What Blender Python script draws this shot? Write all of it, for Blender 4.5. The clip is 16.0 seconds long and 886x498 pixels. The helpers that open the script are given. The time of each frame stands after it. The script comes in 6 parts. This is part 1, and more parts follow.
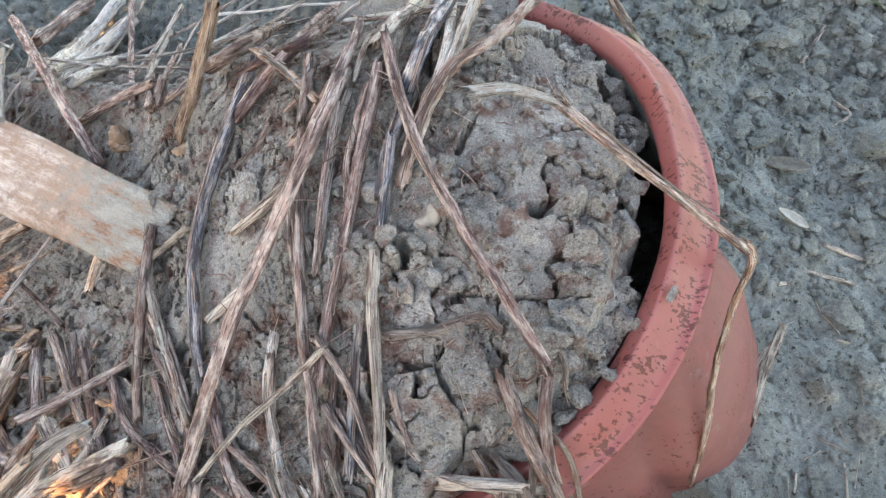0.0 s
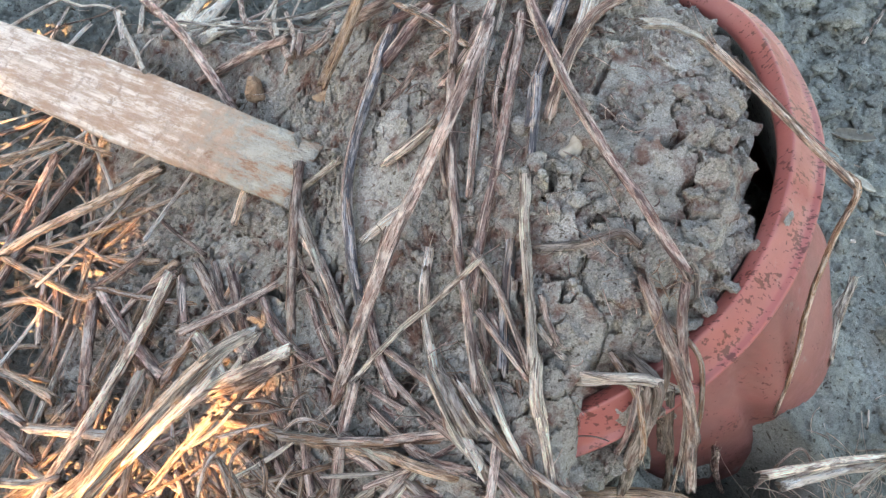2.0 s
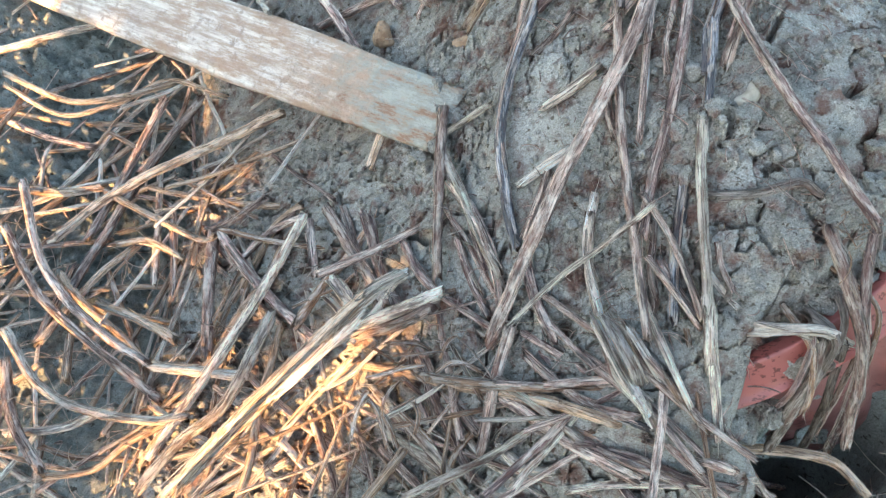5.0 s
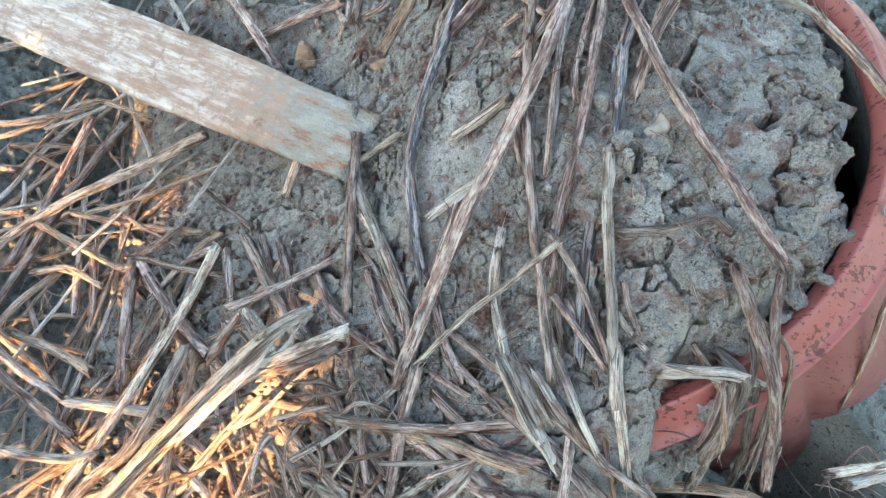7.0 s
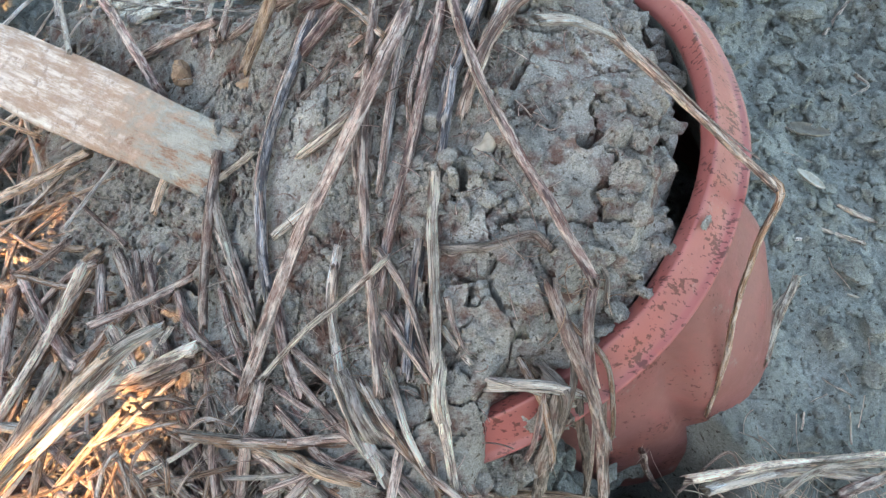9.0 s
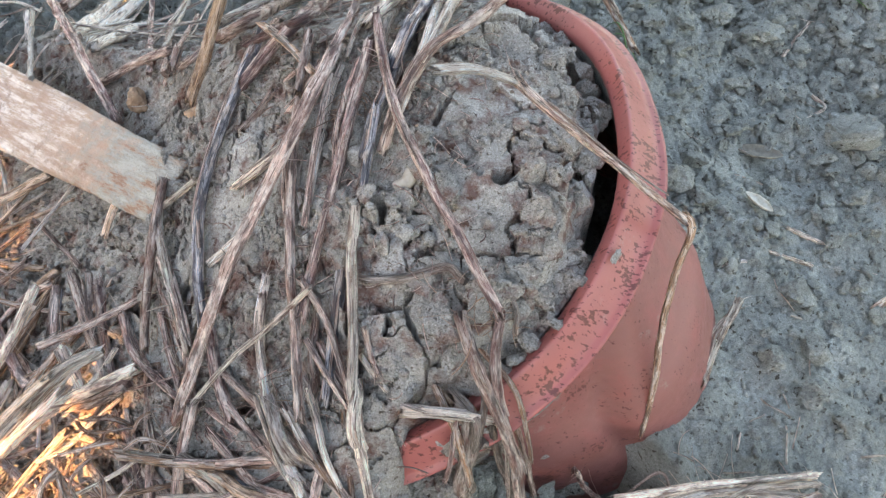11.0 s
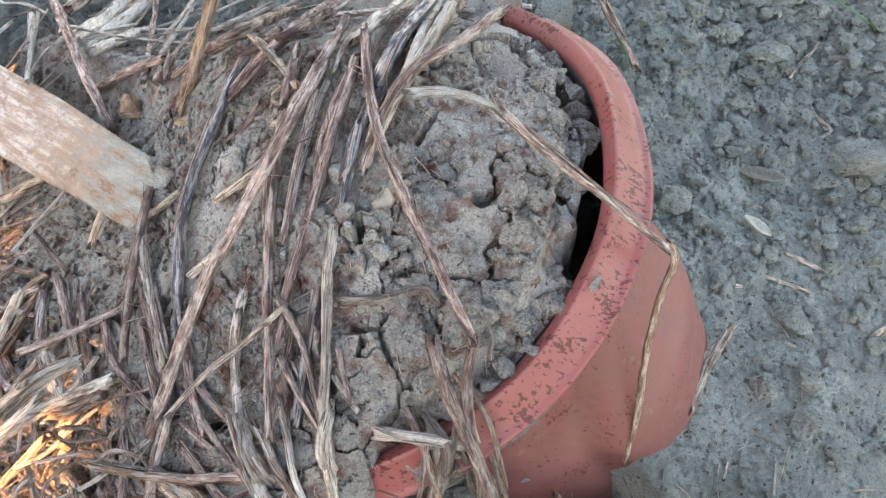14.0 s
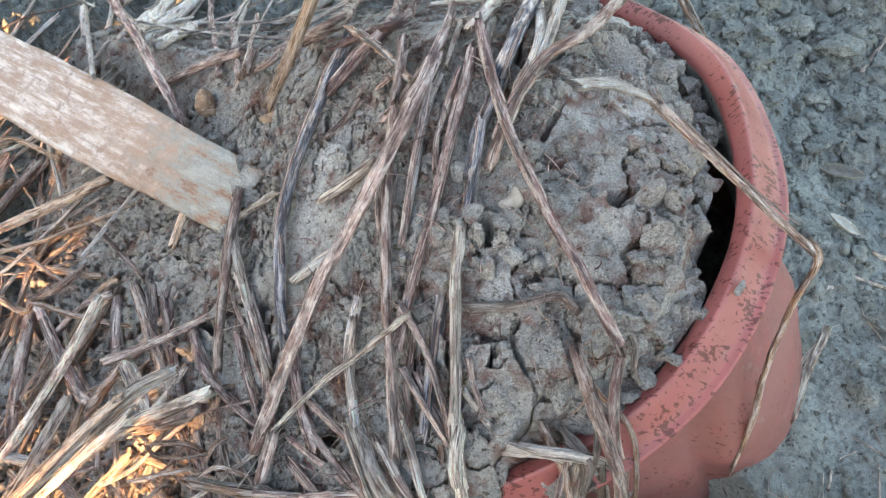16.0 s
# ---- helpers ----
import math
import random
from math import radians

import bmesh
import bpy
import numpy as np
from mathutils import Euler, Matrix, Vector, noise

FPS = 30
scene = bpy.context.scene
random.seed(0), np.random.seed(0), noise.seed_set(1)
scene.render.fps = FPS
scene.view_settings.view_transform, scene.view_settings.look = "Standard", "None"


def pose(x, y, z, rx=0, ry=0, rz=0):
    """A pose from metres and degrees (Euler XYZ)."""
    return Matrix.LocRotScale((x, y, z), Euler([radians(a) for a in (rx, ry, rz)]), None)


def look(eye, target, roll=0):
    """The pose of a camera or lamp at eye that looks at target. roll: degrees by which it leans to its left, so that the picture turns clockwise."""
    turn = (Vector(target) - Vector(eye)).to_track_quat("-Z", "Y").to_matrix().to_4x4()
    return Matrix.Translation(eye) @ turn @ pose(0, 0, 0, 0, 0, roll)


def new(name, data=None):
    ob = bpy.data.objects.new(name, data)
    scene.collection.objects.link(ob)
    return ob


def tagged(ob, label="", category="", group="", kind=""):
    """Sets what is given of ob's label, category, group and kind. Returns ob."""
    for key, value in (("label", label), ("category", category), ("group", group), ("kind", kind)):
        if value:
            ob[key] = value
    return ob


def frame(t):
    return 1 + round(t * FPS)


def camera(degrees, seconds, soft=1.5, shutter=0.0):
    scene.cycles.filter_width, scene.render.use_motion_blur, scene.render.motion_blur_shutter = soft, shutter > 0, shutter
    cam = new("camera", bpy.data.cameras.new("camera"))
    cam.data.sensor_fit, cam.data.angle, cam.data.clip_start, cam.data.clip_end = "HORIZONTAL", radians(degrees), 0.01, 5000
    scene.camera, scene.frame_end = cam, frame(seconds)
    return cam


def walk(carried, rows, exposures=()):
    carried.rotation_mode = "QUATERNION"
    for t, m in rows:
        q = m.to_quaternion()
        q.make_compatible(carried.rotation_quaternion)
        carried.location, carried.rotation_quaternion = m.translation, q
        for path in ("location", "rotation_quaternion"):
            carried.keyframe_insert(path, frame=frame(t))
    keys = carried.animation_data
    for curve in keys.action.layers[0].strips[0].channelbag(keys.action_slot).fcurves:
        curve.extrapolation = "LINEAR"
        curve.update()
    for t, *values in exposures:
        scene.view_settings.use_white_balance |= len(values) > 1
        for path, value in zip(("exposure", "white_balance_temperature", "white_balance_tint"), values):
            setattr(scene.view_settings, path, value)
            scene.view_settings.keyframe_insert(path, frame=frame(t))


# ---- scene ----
# ---- camera ----
cam = camera(55.7, 16.0, soft=1.25)
METRES, EYE, TILT, LEAN, TURN = 0.42, 0.38, -58.0, 0.0, 0.0
ROWS = [
    (0.0, 0.0, 0.0, 0.0, -0.0, 0.0, -0.0),
    (0.5, 0.0051, -0.0243, -0.0045, 0.11, 0.06, -0.02),
    (1.0, -0.011, -0.0718, -0.0144, 0.25, 0.39, -0.17),
    (1.5, -0.0651, -0.0841, -0.0439, 0.33, 0.39, -0.68),
    (2.0, -0.1142, -0.0839, -0.068, 0.55, 0.13, -1.27),
    (2.5, -0.1638, -0.0866, -0.0856, 0.69, -0.05, -1.79),
    (3.0, -0.2107, -0.0813, -0.1008, 0.73, -0.5, -2.29),
    (3.5, -0.256, -0.0697, -0.1124, 0.77, -0.89, -2.74),
    (6.0, -0.2316, -0.0764, -0.0917, 1.2, -1.55, -3.36),
    (6.5, -0.1963, -0.0658, -0.077, 0.98, -1.61, -3.16),
    (7.0, -0.1745, -0.0458, -0.0658, 0.71, -1.62, -2.96),
    (7.5, -0.1505, -0.0728, -0.0606, 0.6, -1.36, -2.77),
    (8.0, -0.134, -0.0831, -0.059, 0.56, -1.23, -2.65),
    (8.5, -0.1039, -0.0759, -0.0545, 0.27, -1.26, -2.44),
    (9.0, -0.0427, -0.0592, -0.0471, 0.09, -1.42, -2.25),
    (9.5, 0.018, -0.0557, -0.033, 0.1, -1.53, -1.96),
    (12.0, 0.0357, -0.0994, -0.01, 1.55, -1.44, -3.55),
    (12.5, 0.0213, -0.0962, -0.0137, 1.87, -1.44, -4.04),
    (13.0, 0.0264, -0.1094, -0.0155, 2.08, -1.29, -4.31),
    (13.5, 0.0417, -0.093, -0.0073, 2.15, -1.34, -4.41),
    (14.0, 0.0671, -0.0783, 0.0022, 2.08, -1.34, -4.34),
    (14.5, 0.0697, -0.0765, 0.0094, 2.11, -1.31, -4.3),
    (15.0, 0.0641, -0.0687, 0.0154, 2.04, -1.28, -4.19),
    (15.5, 0.0272, -0.0608, 0.004, 1.84, -1.25, -4.29),
    (16.0, -0.0492, -0.0373, -0.0038, 1.41, -1.38, -4.11),
]
LIGHTNESS = [(0.0, 2.80, 7700, 18), (1.5, 2.80, 7700, 17), (3.5, 2.83, 6900, 8), (6.0, 2.81, 6700, 4), (8.0, 2.82, 6900, 7), (9.0, 2.79, 7200, 11), (9.6, 2.81, 7500, 15), (12.0, 2.82, 7700, 18), (15.0, 2.80, 7700, 18), (16.0, 2.79, 7300, 14)]
walk(cam, [(t, pose(0, 0, EYE, TILT, LEAN, TURN) @ pose(METRES * x, METRES * y, METRES * z, 90 + pitch, roll, yaw)) for t, x, y, z, yaw, pitch, roll in ROWS], LIGHTNESS)

# ---- world and sun ----
SUN_UP, SUN_FROM = radians(11.0), radians(230.0)   # low evening sun, from the straw side
world = bpy.data.worlds.new("evening_sky")
scene.world = world
world.use_nodes = True
wn = world.node_tree.nodes
sky = wn.new("ShaderNodeTexSky")
sky.sky_type, sky.sun_disc = "NISHITA", False
sky.sun_elevation, sky.sun_rotation = SUN_UP, radians(90) - SUN_FROM
world.node_tree.links.new(sky.outputs["Color"], wn["Background"].inputs["Color"])
wn["Background"].inputs["Strength"].default_value = 0.15
scene.view_settings.exposure = 0.0

sun = new("sun", bpy.data.lights.new("sun", "SUN"))
sun.data.energy, sun.data.angle, sun.data.color = 8.0, radians(0.5), (1.0, 0.58, 0.26)
sun_way = Vector((math.cos(SUN_FROM) * math.cos(SUN_UP), math.sin(SUN_FROM) * math.cos(SUN_UP), math.sin(SUN_UP)))
sun.matrix_world = look(sun_way * 5.0, (0, 0, 0))


# ---- noise on arrays ----
def hashed(ix, iy, seed):
    h = (ix.astype(np.int64) * 374761393 + iy.astype(np.int64) * 668265263 + seed * 982451653) & 0x7FFFFFFF
    h = ((h ^ (h >> 13)) * 1274126177) & 0x7FFFFFFF
    return ((h ^ (h >> 16)) & 0xFFFFF) / 1048575.0


def grain(x, y, size, seed):
    """Smooth value noise, -1 to 1."""
    u, v = x / size, y / size
    iu, iv = np.floor(u), np.floor(v)
    fu, fv = u - iu, v - iv
    fu, fv = fu * fu * fu * (fu * (fu * 6 - 15) + 10), fv * fv * fv * (fv * (fv * 6 - 15) + 10)
    a, b = hashed(iu, iv, seed), hashed(iu + 1, iv, seed)
    c, d = hashed(iu, iv + 1, seed), hashed(iu + 1, iv + 1, seed)
    return 2 * ((a + (b - a) * fu) * (1 - fv) + (c + (d - c) * fu) * fv) - 1


def layered(x, y, size, seed, octaves=4):
    total = np.zeros_like(x)
    for k in range(octaves):
        co, si = math.cos(0.6 * k + 0.3), math.sin(0.6 * k + 0.3)
        total += 0.5 ** k * grain(co * x - si * y, si * x + co * y, size * 0.5 ** k, seed + 17 * k)
    return total


def cells(x, y, size, seed):
    """Nearest and second nearest distance to scattered centres, the nearest one's own number 0..1, and the way to it."""
    u, v = x / size, y / size
    iu, iv = np.floor(u), np.floor(v)
    f1, f2 = np.full(x.shape, 9.0), np.full(x.shape, 9.0)
    own, wx, wy = np.zeros(x.shape), np.zeros(x.shape), np.zeros(x.shape)
    for a in (-1, 0, 1):
        for b in (-1, 0, 1):
            cx = iu + a + 0.1 + 0.8 * hashed(iu + a, iv + b, seed)
            cy = iv + b + 0.1 + 0.8 * hashed(iu + a, iv + b, seed + 1)
            d = np.hypot(u - cx, v - cy)
            near = d < f1
            f2 = np.where(near, f1, np.minimum(f2, d))
            own = np.where(near, hashed(iu + a, iv + b, seed + 2), own)
            wx, wy = np.where(near, u - cx, wx), np.where(near, v - cy, wy)
            f1 = np.where(near, d, f1)
    return f1, f2, own, wx, wy


def smooth(a, b, v):
    t = np.clip((v - a) / (b - a), 0, 1)
    return t * t * (3 - 2 * t)


# ---- the lie of the land ----
def dome(x, y, h, cx, cy, sx, sy, k, th):
    a = (x - cx) * np.cos(th) + (y - cy) * np.sin(th)
    b = -(x - cx) * np.sin(th) + (y - cy) * np.cos(th)
    return h * np.exp(-((a / sx) ** 2 + (b / sy) ** 2) ** k)


def mound_height(x, y):
    return -0.0201 + dome(x, y, 0.1638, 0.0252, 0.1769, 0.1945, 0.195, 1.2205, -0.6259) + dome(x, y, 0.0611, -0.2062, 0.3025, 0.1904, 0.0414, 0.5003, -0.4415) + 0.013 * np.exp(-((x + 0.038) / 0.03) ** 2 - ((y - 0.055) / 0.028) ** 2)


RIM_C, RIM_N, RIM_R = Vector((-0.0239, 0.1841, 0.0954)), Vector((-0.4548, -0.0053, 0.9)).normalized(), 0.113


def rim_share(x, y):
    """1 on the pot's inner lip as seen from above, less inside."""
    return np.hypot((x - RIM_C.x) / (RIM_R * 0.892), (y - RIM_C.y) / RIM_R)


def crevice(x, y):
    """The narrow gap round the pot's buried side and the low bank that shades it."""
    r, a = np.hypot(x - 0.049, y - 0.170), np.degrees(np.arctan2(y - 0.170, x - 0.049))
    there = smooth(-128, -112, a) * (1 - smooth(-58, -42, a))
    bank = 0.05 * np.exp(-((x - 0.055) / 0.045) ** 2 - ((y - 0.012) / 0.028) ** 2)
    return there * (0.016 * np.exp(-((r - 0.128) / 0.014) ** 2) - 0.15 * np.exp(-(np.abs(r - 0.094) / 0.018) ** 3)) + bank


def ground_height(x, y):
    here = np.exp(-((x / 1.1) ** 2 + (y / 1.1) ** 2) ** 2)
    return -0.03 + here * (0.032 + np.clip(0.05 - 0.3286 * x, -0.04, 0.016) - 0.040 * smooth(0.1, 0.25, -x)) - 0.075 * np.exp(-((x - 0.05) / 0.075) ** 2 - ((y - 0.05) / 0.038) ** 2) - 0.10 * np.exp(-((x - 0.022) / 0.05) ** 2 - ((y - 0.05) / 0.03) ** 2) + crevice(x, y)


# ---- materials ----
def material(name):
    m = bpy.data.materials.new(name)
    m.use_nodes = True
    return m, m.node_tree.nodes, m.node_tree.links, m.node_tree.nodes["Principled BSDF"]


def noise_node(nodes, links, scale, detail, vector, rough=0.6):
    n = nodes.new("ShaderNodeTexNoise")
    n.inputs["Scale"].default_value, n.inputs["Detail"].default_value, n.inputs["Roughness"].default_value = scale, detail, rough
    if vector:
        links.new(vector, n.inputs["Vector"])
    return n


def ramp(nodes, links, source, stops):
    r = nodes.new("ShaderNodeValToRGB")
    while len(r.color_ramp.elements) < len(stops):
        r.color_ramp.elements.new(0.5)
    for e, (p, c) in zip(r.color_ramp.elements, stops):
        e.position, e.color = p, (*c, 1)
    links.new(source, r.inputs["Fac"])
    return r


def mix(nodes, links, fac, a, b, blend="MIX"):
    m = nodes.new("ShaderNodeMix")
    m.data_type, m.blend_type = "RGBA", blend
    for key, val in ((0, fac), (6, a), (7, b)):
        if isinstance(val, bpy.types.NodeSocket):
            links.new(val, m.inputs[key])
        elif key == 0:
            m.inputs[0].default_value = val
        else:
            m.inputs[key].default_value = (*val, 1)
    return m.outputs[2]


def bump(nodes, links, height, strength, distance, before=None):
    b = nodes.new("ShaderNodeBump")
    b.inputs["Strength"].default_value, b.inputs["Distance"].default_value = strength, distance
    links.new(height, b.inputs["Height"])
    if before:
        links.new(before, b.inputs["Normal"])
    return b.outputs["Normal"]


def soil_material(name, dark, mid, pale, rust=0.0):
    m, nodes, links, bsdf = material(name)
    co = nodes.new("ShaderNodeTexCoord").outputs["Object"]
    broad = noise_node(nodes, links, 34, 6, co, 0.65)
    fine = noise_node(nodes, links, 520, 6, co, 0.75)
    dots = noise_node(nodes, links, 1500, 3, co, 0.7)
    c1 = ramp(nodes, links, broad.outputs["Fac"], [(0.32, dark), (0.5, mid), (0.7, pale)]).outputs["Color"]
    c2 = ramp(nodes, links, fine.outputs["Fac"], [(0.34, (0.74, 0.71, 0.68)), (0.5, (1, 1, 1)), (0.65, (1.18, 1.17, 1.16))]).outputs["Color"]
    c = mix(nodes, links, 1.0, c1, c2, "MULTIPLY")
    c3 = ramp(nodes, links, dots.outputs["Fac"], [(0.35, (0.45, 0.42, 0.39)), (0.45, (1, 1, 1)), (0.58, (1.1, 1.1, 1.09)), (0.66, (1.65, 1.65, 1.62))]).outputs["Color"]
    c = mix(nodes, links, 0.8, c, c3, "MULTIPLY")
    pore = noise_node(nodes, links, 260, 3, co, 0.55)
    c4 = ramp(nodes, links, pore.outputs["Fac"], [(0.33, (0.42, 0.37, 0.33)), (0.37, (1, 1, 1))]).outputs["Color"]
    c = mix(nodes, links, 1.0, c, c4, "MULTIPLY")
    if rust:
        stain = noise_node(nodes, links, 75, 5, co, 0.7)
        spot = ramp(nodes, links, stain.outputs["Fac"], [(0.49, (0, 0, 0)), (0.64, (rust, rust, rust))]).outputs["Color"]
        c = mix(nodes, links, spot, c, (0.17, 0.065, 0.045))
    links.new(c, bsdf.inputs["Base Color"])
    bsdf.inputs["Roughness"].default_value = 0.95
    bsdf.inputs["Specular IOR Level"].default_value = 0.15
    mid_n = noise_node(nodes, links, 190, 5, co, 0.7)
    step = ramp(nodes, links, mid_n.outputs["Fac"], [(0.36, (0, 0, 0)), (0.40, (0.3, 0.3, 0.3)), (0.47, (0.38, 0.38, 0.38)), (0.495, (0.68, 0.68, 0.68)), (0.57, (0.76, 0.76, 0.76)), (0.60, (1, 1, 1))]).outputs["Color"]
    n1 = bump(nodes, links, step, 0.8, 0.0007)
    n2 = bump(nodes, links, fine.outputs["Fac"], 1.0, 0.0009, n1)
    links.new(bump(nodes, links, dots.outputs["Fac"], 1.0, 0.0008, n2), bsdf.inputs["Normal"])
    return m


SOIL = soil_material("mound_soil", (0.315, 0.277, 0.243), (0.415, 0.374, 0.332), (0.53, 0.488, 0.442), 0.8)
EARTH = soil_material("field_earth", (0.207, 0.207, 0.186), (0.287, 0.288, 0.26), (0.40, 0.399, 0.362))


def straw_material(name, pale, brown, dark, dark_share, rust=0.35, peel=0.8):
    """Weathered stem: streaks along its length, dark sooty patches and reddish soil stains."""
    m, nodes, links, bsdf = material(name)
    uv = nodes.new("ShaderNodeTexCoord").outputs["UV"]
    rnd = nodes.new("ShaderNodeObjectInfo").outputs["Random"]
    shift = nodes.new("ShaderNodeVectorMath")
    shift.operation = "ADD"
    comb = nodes.new("ShaderNodeCombineXYZ")
    times = nodes.new("ShaderNodeMath")
    times.operation, times.inputs[1].default_value = "MULTIPLY", 37.0
    links.new(rnd, times.inputs[0])
    for k in range(3):
        links.new(times.outputs[0], comb.inputs[k])
    links.new(uv, shift.inputs[0])
    links.new(comb.outputs[0], shift.inputs[1])

    def stretched(su, sv, scale, detail, rough=0.6):
        mp = nodes.new("ShaderNodeMapping")
        mp.inputs["Scale"].default_value = (su, sv, 1)
        links.new(shift.outputs[0], mp.inputs["Vector"])
        return noise_node(nodes, links, scale, detail, mp.outputs["Vector"], rough).outputs["Fac"]

    streak = stretched(18, 42, 1.0, 5, 0.65)
    fibre = stretched(60, 160, 1.0, 4, 0.7)
    patch = stretched(4.0, 60, 1.0, 6, 0.68)
    blot = stretched(3.4, 110, 1.0, 5, 0.65)
    c = ramp(nodes, links, streak, [(0.31, brown), (0.45, pale), (0.66, tuple(min(0.9, v * 1.5) for v in pale))]).outputs["Color"]
    f = ramp(nodes, links, fibre, [(0.39, (0.38, 0.29, 0.25)), (0.455, (1, 1, 1)), (0.58, (1.05, 1.05, 1.05)), (0.66, (1.4, 1.38, 1.36))]).outputs["Color"]
    c = mix(nodes, links, 1.0, c, f, "MULTIPLY")
    flake = stretched(6.0, 95, 1.0, 7, 0.7)
    white = ramp(nodes, links, flake, [(0.49, (0, 0, 0)), (0.53, (peel, peel, peel))]).outputs["Color"]
    c = mix(nodes, links, white, c, (0.85, 0.69, 0.585))
    scar = stretched(24, 75, 1.0, 4, 0.6)
    line = ramp(nodes, links, scar, [(0.36, (0.9, 0.9, 0.9)), (0.40, (0, 0, 0))]).outputs["Color"]
    c = mix(nodes, links, line, c, dark)
    s = ramp(nodes, links, patch, [(0.55 - dark_share, (0, 0, 0)), (0.7 - dark_share, (0.85, 0.85, 0.85))]).outputs["Color"]
    c = mix(nodes, links, s, c, dark)
    if rust:
        r = ramp(nodes, links, blot, [(0.5, (0, 0, 0)), (0.66, (rust, rust, rust))]).outputs["Color"]
        c = mix(nodes, links, r, c, (0.21, 0.075, 0.052))
    v = nodes.new("ShaderNodeHueSaturation")
    mr = nodes.new("ShaderNodeMapRange")
    mr.inputs["To Min"].default_value, mr.inputs["To Max"].default_value = 0.72, 1.4
    links.new(rnd, mr.inputs["Value"])
    links.new(mr.outputs[0], v.inputs["Value"])
    links.new(c, v.inputs["Color"])
    links.new(v.outputs["Color"], bsdf.inputs["Base Color"])
    bsdf.inputs["Roughness"].default_value = 0.8
    bsdf.inputs["Specular IOR Level"].default_value = 0.2
    n1 = bump(nodes, links, streak, 1.0, 0.0016)
    n1 = bump(nodes, links, flake, 0.8, 0.0008, n1)
    links.new(bump(nodes, links, fibre, 0.9, 0.0007, n1), bsdf.inputs["Normal"])
    return m


STRAW = {
    "tan": straw_material("tan_straw", (0.78, 0.61, 0.49), (0.41, 0.21, 0.14), (0.10, 0.055, 0.046), 0.07, 0.6, 0.9),
    "weathered": straw_material("weathered_straw", (0.57, 0.395, 0.325), (0.26, 0.115, 0.085), (0.07, 0.042, 0.039), 0.09, 0.6, 0.85),
    "purple": straw_material("purplish_straw", (0.50, 0.33, 0.285), (0.21, 0.085, 0.072), (0.07, 0.042, 0.044), 0.11, 0.6, 0.75),
    "dark": straw_material("sooty_straw", (0.46, 0.43, 0.44), (0.12, 0.10, 0.10), (0.034, 0.032, 0.042), 0.14, 0.25, 0.75),
    "bleached": straw_material("bleached_straw", (0.84, 0.72, 0.61), (0.55, 0.38, 0.28), (0.22, 0.15, 0.12), 0.0, 0.35, 0.9),
    # Sun's warm tint on the pile, put into the straw colour.
    "honey": straw_material("sun_tinted_straw", (0.60, 0.41, 0.28), (0.34, 0.17, 0.095), (0.11, 0.06, 0.045), 0.05, 0.4, 0.45),
    "leaf": straw_material("dry_leaf", (0.50, 0.30, 0.20), (0.25, 0.12, 0.075), (0.09, 0.06, 0.045), 0.06, 0.4),
    "root": straw_material("earthy_root", (0.27, 0.215, 0.18), (0.155, 0.11, 0.088), (0.09, 0.07, 0.055), 0.08, 0.4, 0.25),
}


def plastic_material(name, dusty, sparse=0.0):
    m, nodes, links, bsdf = material(name)
    co = nodes.new("ShaderNodeTexCoord").outputs["Object"]
    broad = noise_node(nodes, links, 18, 4, co)
    fine = noise_node(nodes, links, 520, 4, co, 0.7)
    c = ramp(nodes, links, broad.outputs["Fac"], [(0.3, (0.32, 0.085, 0.072)), (0.6, (0.36, 0.107, 0.092)), (0.8, (0.39, 0.13, 0.113))]).outputs["Color"]
    dust = noise_node(nodes, links, 40, 7, co, 0.72)
    d = ramp(nodes, links, dust.outputs["Fac"], [(0.52 - dusty * 0.3, (0, 0, 0)), (0.85 - dusty * 0.3, (0.65, 0.65, 0.65))]).outputs["Color"]
    c = mix(nodes, links, d, c, (0.22, 0.105, 0.086))
    smear = noise_node(nodes, links, 62, 6, co, 0.68)
    s2 = ramp(nodes, links, smear.outputs["Fac"], [(0.62, (0, 0, 0)), (0.72, (0.75, 0.75, 0.75))]).outputs["Color"]
    c = mix(nodes, links, s2, c, (0.30, 0.255, 0.225))
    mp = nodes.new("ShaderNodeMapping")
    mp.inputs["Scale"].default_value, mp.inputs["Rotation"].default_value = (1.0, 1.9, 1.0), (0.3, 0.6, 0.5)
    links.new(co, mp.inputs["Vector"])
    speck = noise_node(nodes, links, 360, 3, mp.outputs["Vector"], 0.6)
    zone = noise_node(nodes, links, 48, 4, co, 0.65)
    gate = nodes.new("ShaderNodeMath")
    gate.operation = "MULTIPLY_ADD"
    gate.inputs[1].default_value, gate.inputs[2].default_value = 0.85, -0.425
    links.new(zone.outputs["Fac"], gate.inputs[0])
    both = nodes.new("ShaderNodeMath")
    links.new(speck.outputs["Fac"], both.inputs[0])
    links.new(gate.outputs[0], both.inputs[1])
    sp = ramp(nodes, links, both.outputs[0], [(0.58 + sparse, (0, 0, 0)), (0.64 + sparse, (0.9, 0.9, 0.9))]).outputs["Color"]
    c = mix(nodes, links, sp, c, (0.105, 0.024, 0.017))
    links.new(c, bsdf.inputs["Base Color"])
    rr = ramp(nodes, links, dust.outputs["Fac"], [(0.35, (0.3, 0.3, 0.3)), (0.7, (0.6, 0.6, 0.6))]).outputs["Color"]
    links.new(rr, bsdf.inputs["Roughness"])
    links.new(bump(nodes, links, fine.outputs["Fac"], 0.25, 0.0004), bsdf.inputs["Normal"])
    return m


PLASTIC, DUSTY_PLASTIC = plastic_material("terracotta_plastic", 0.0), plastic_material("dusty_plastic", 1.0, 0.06)


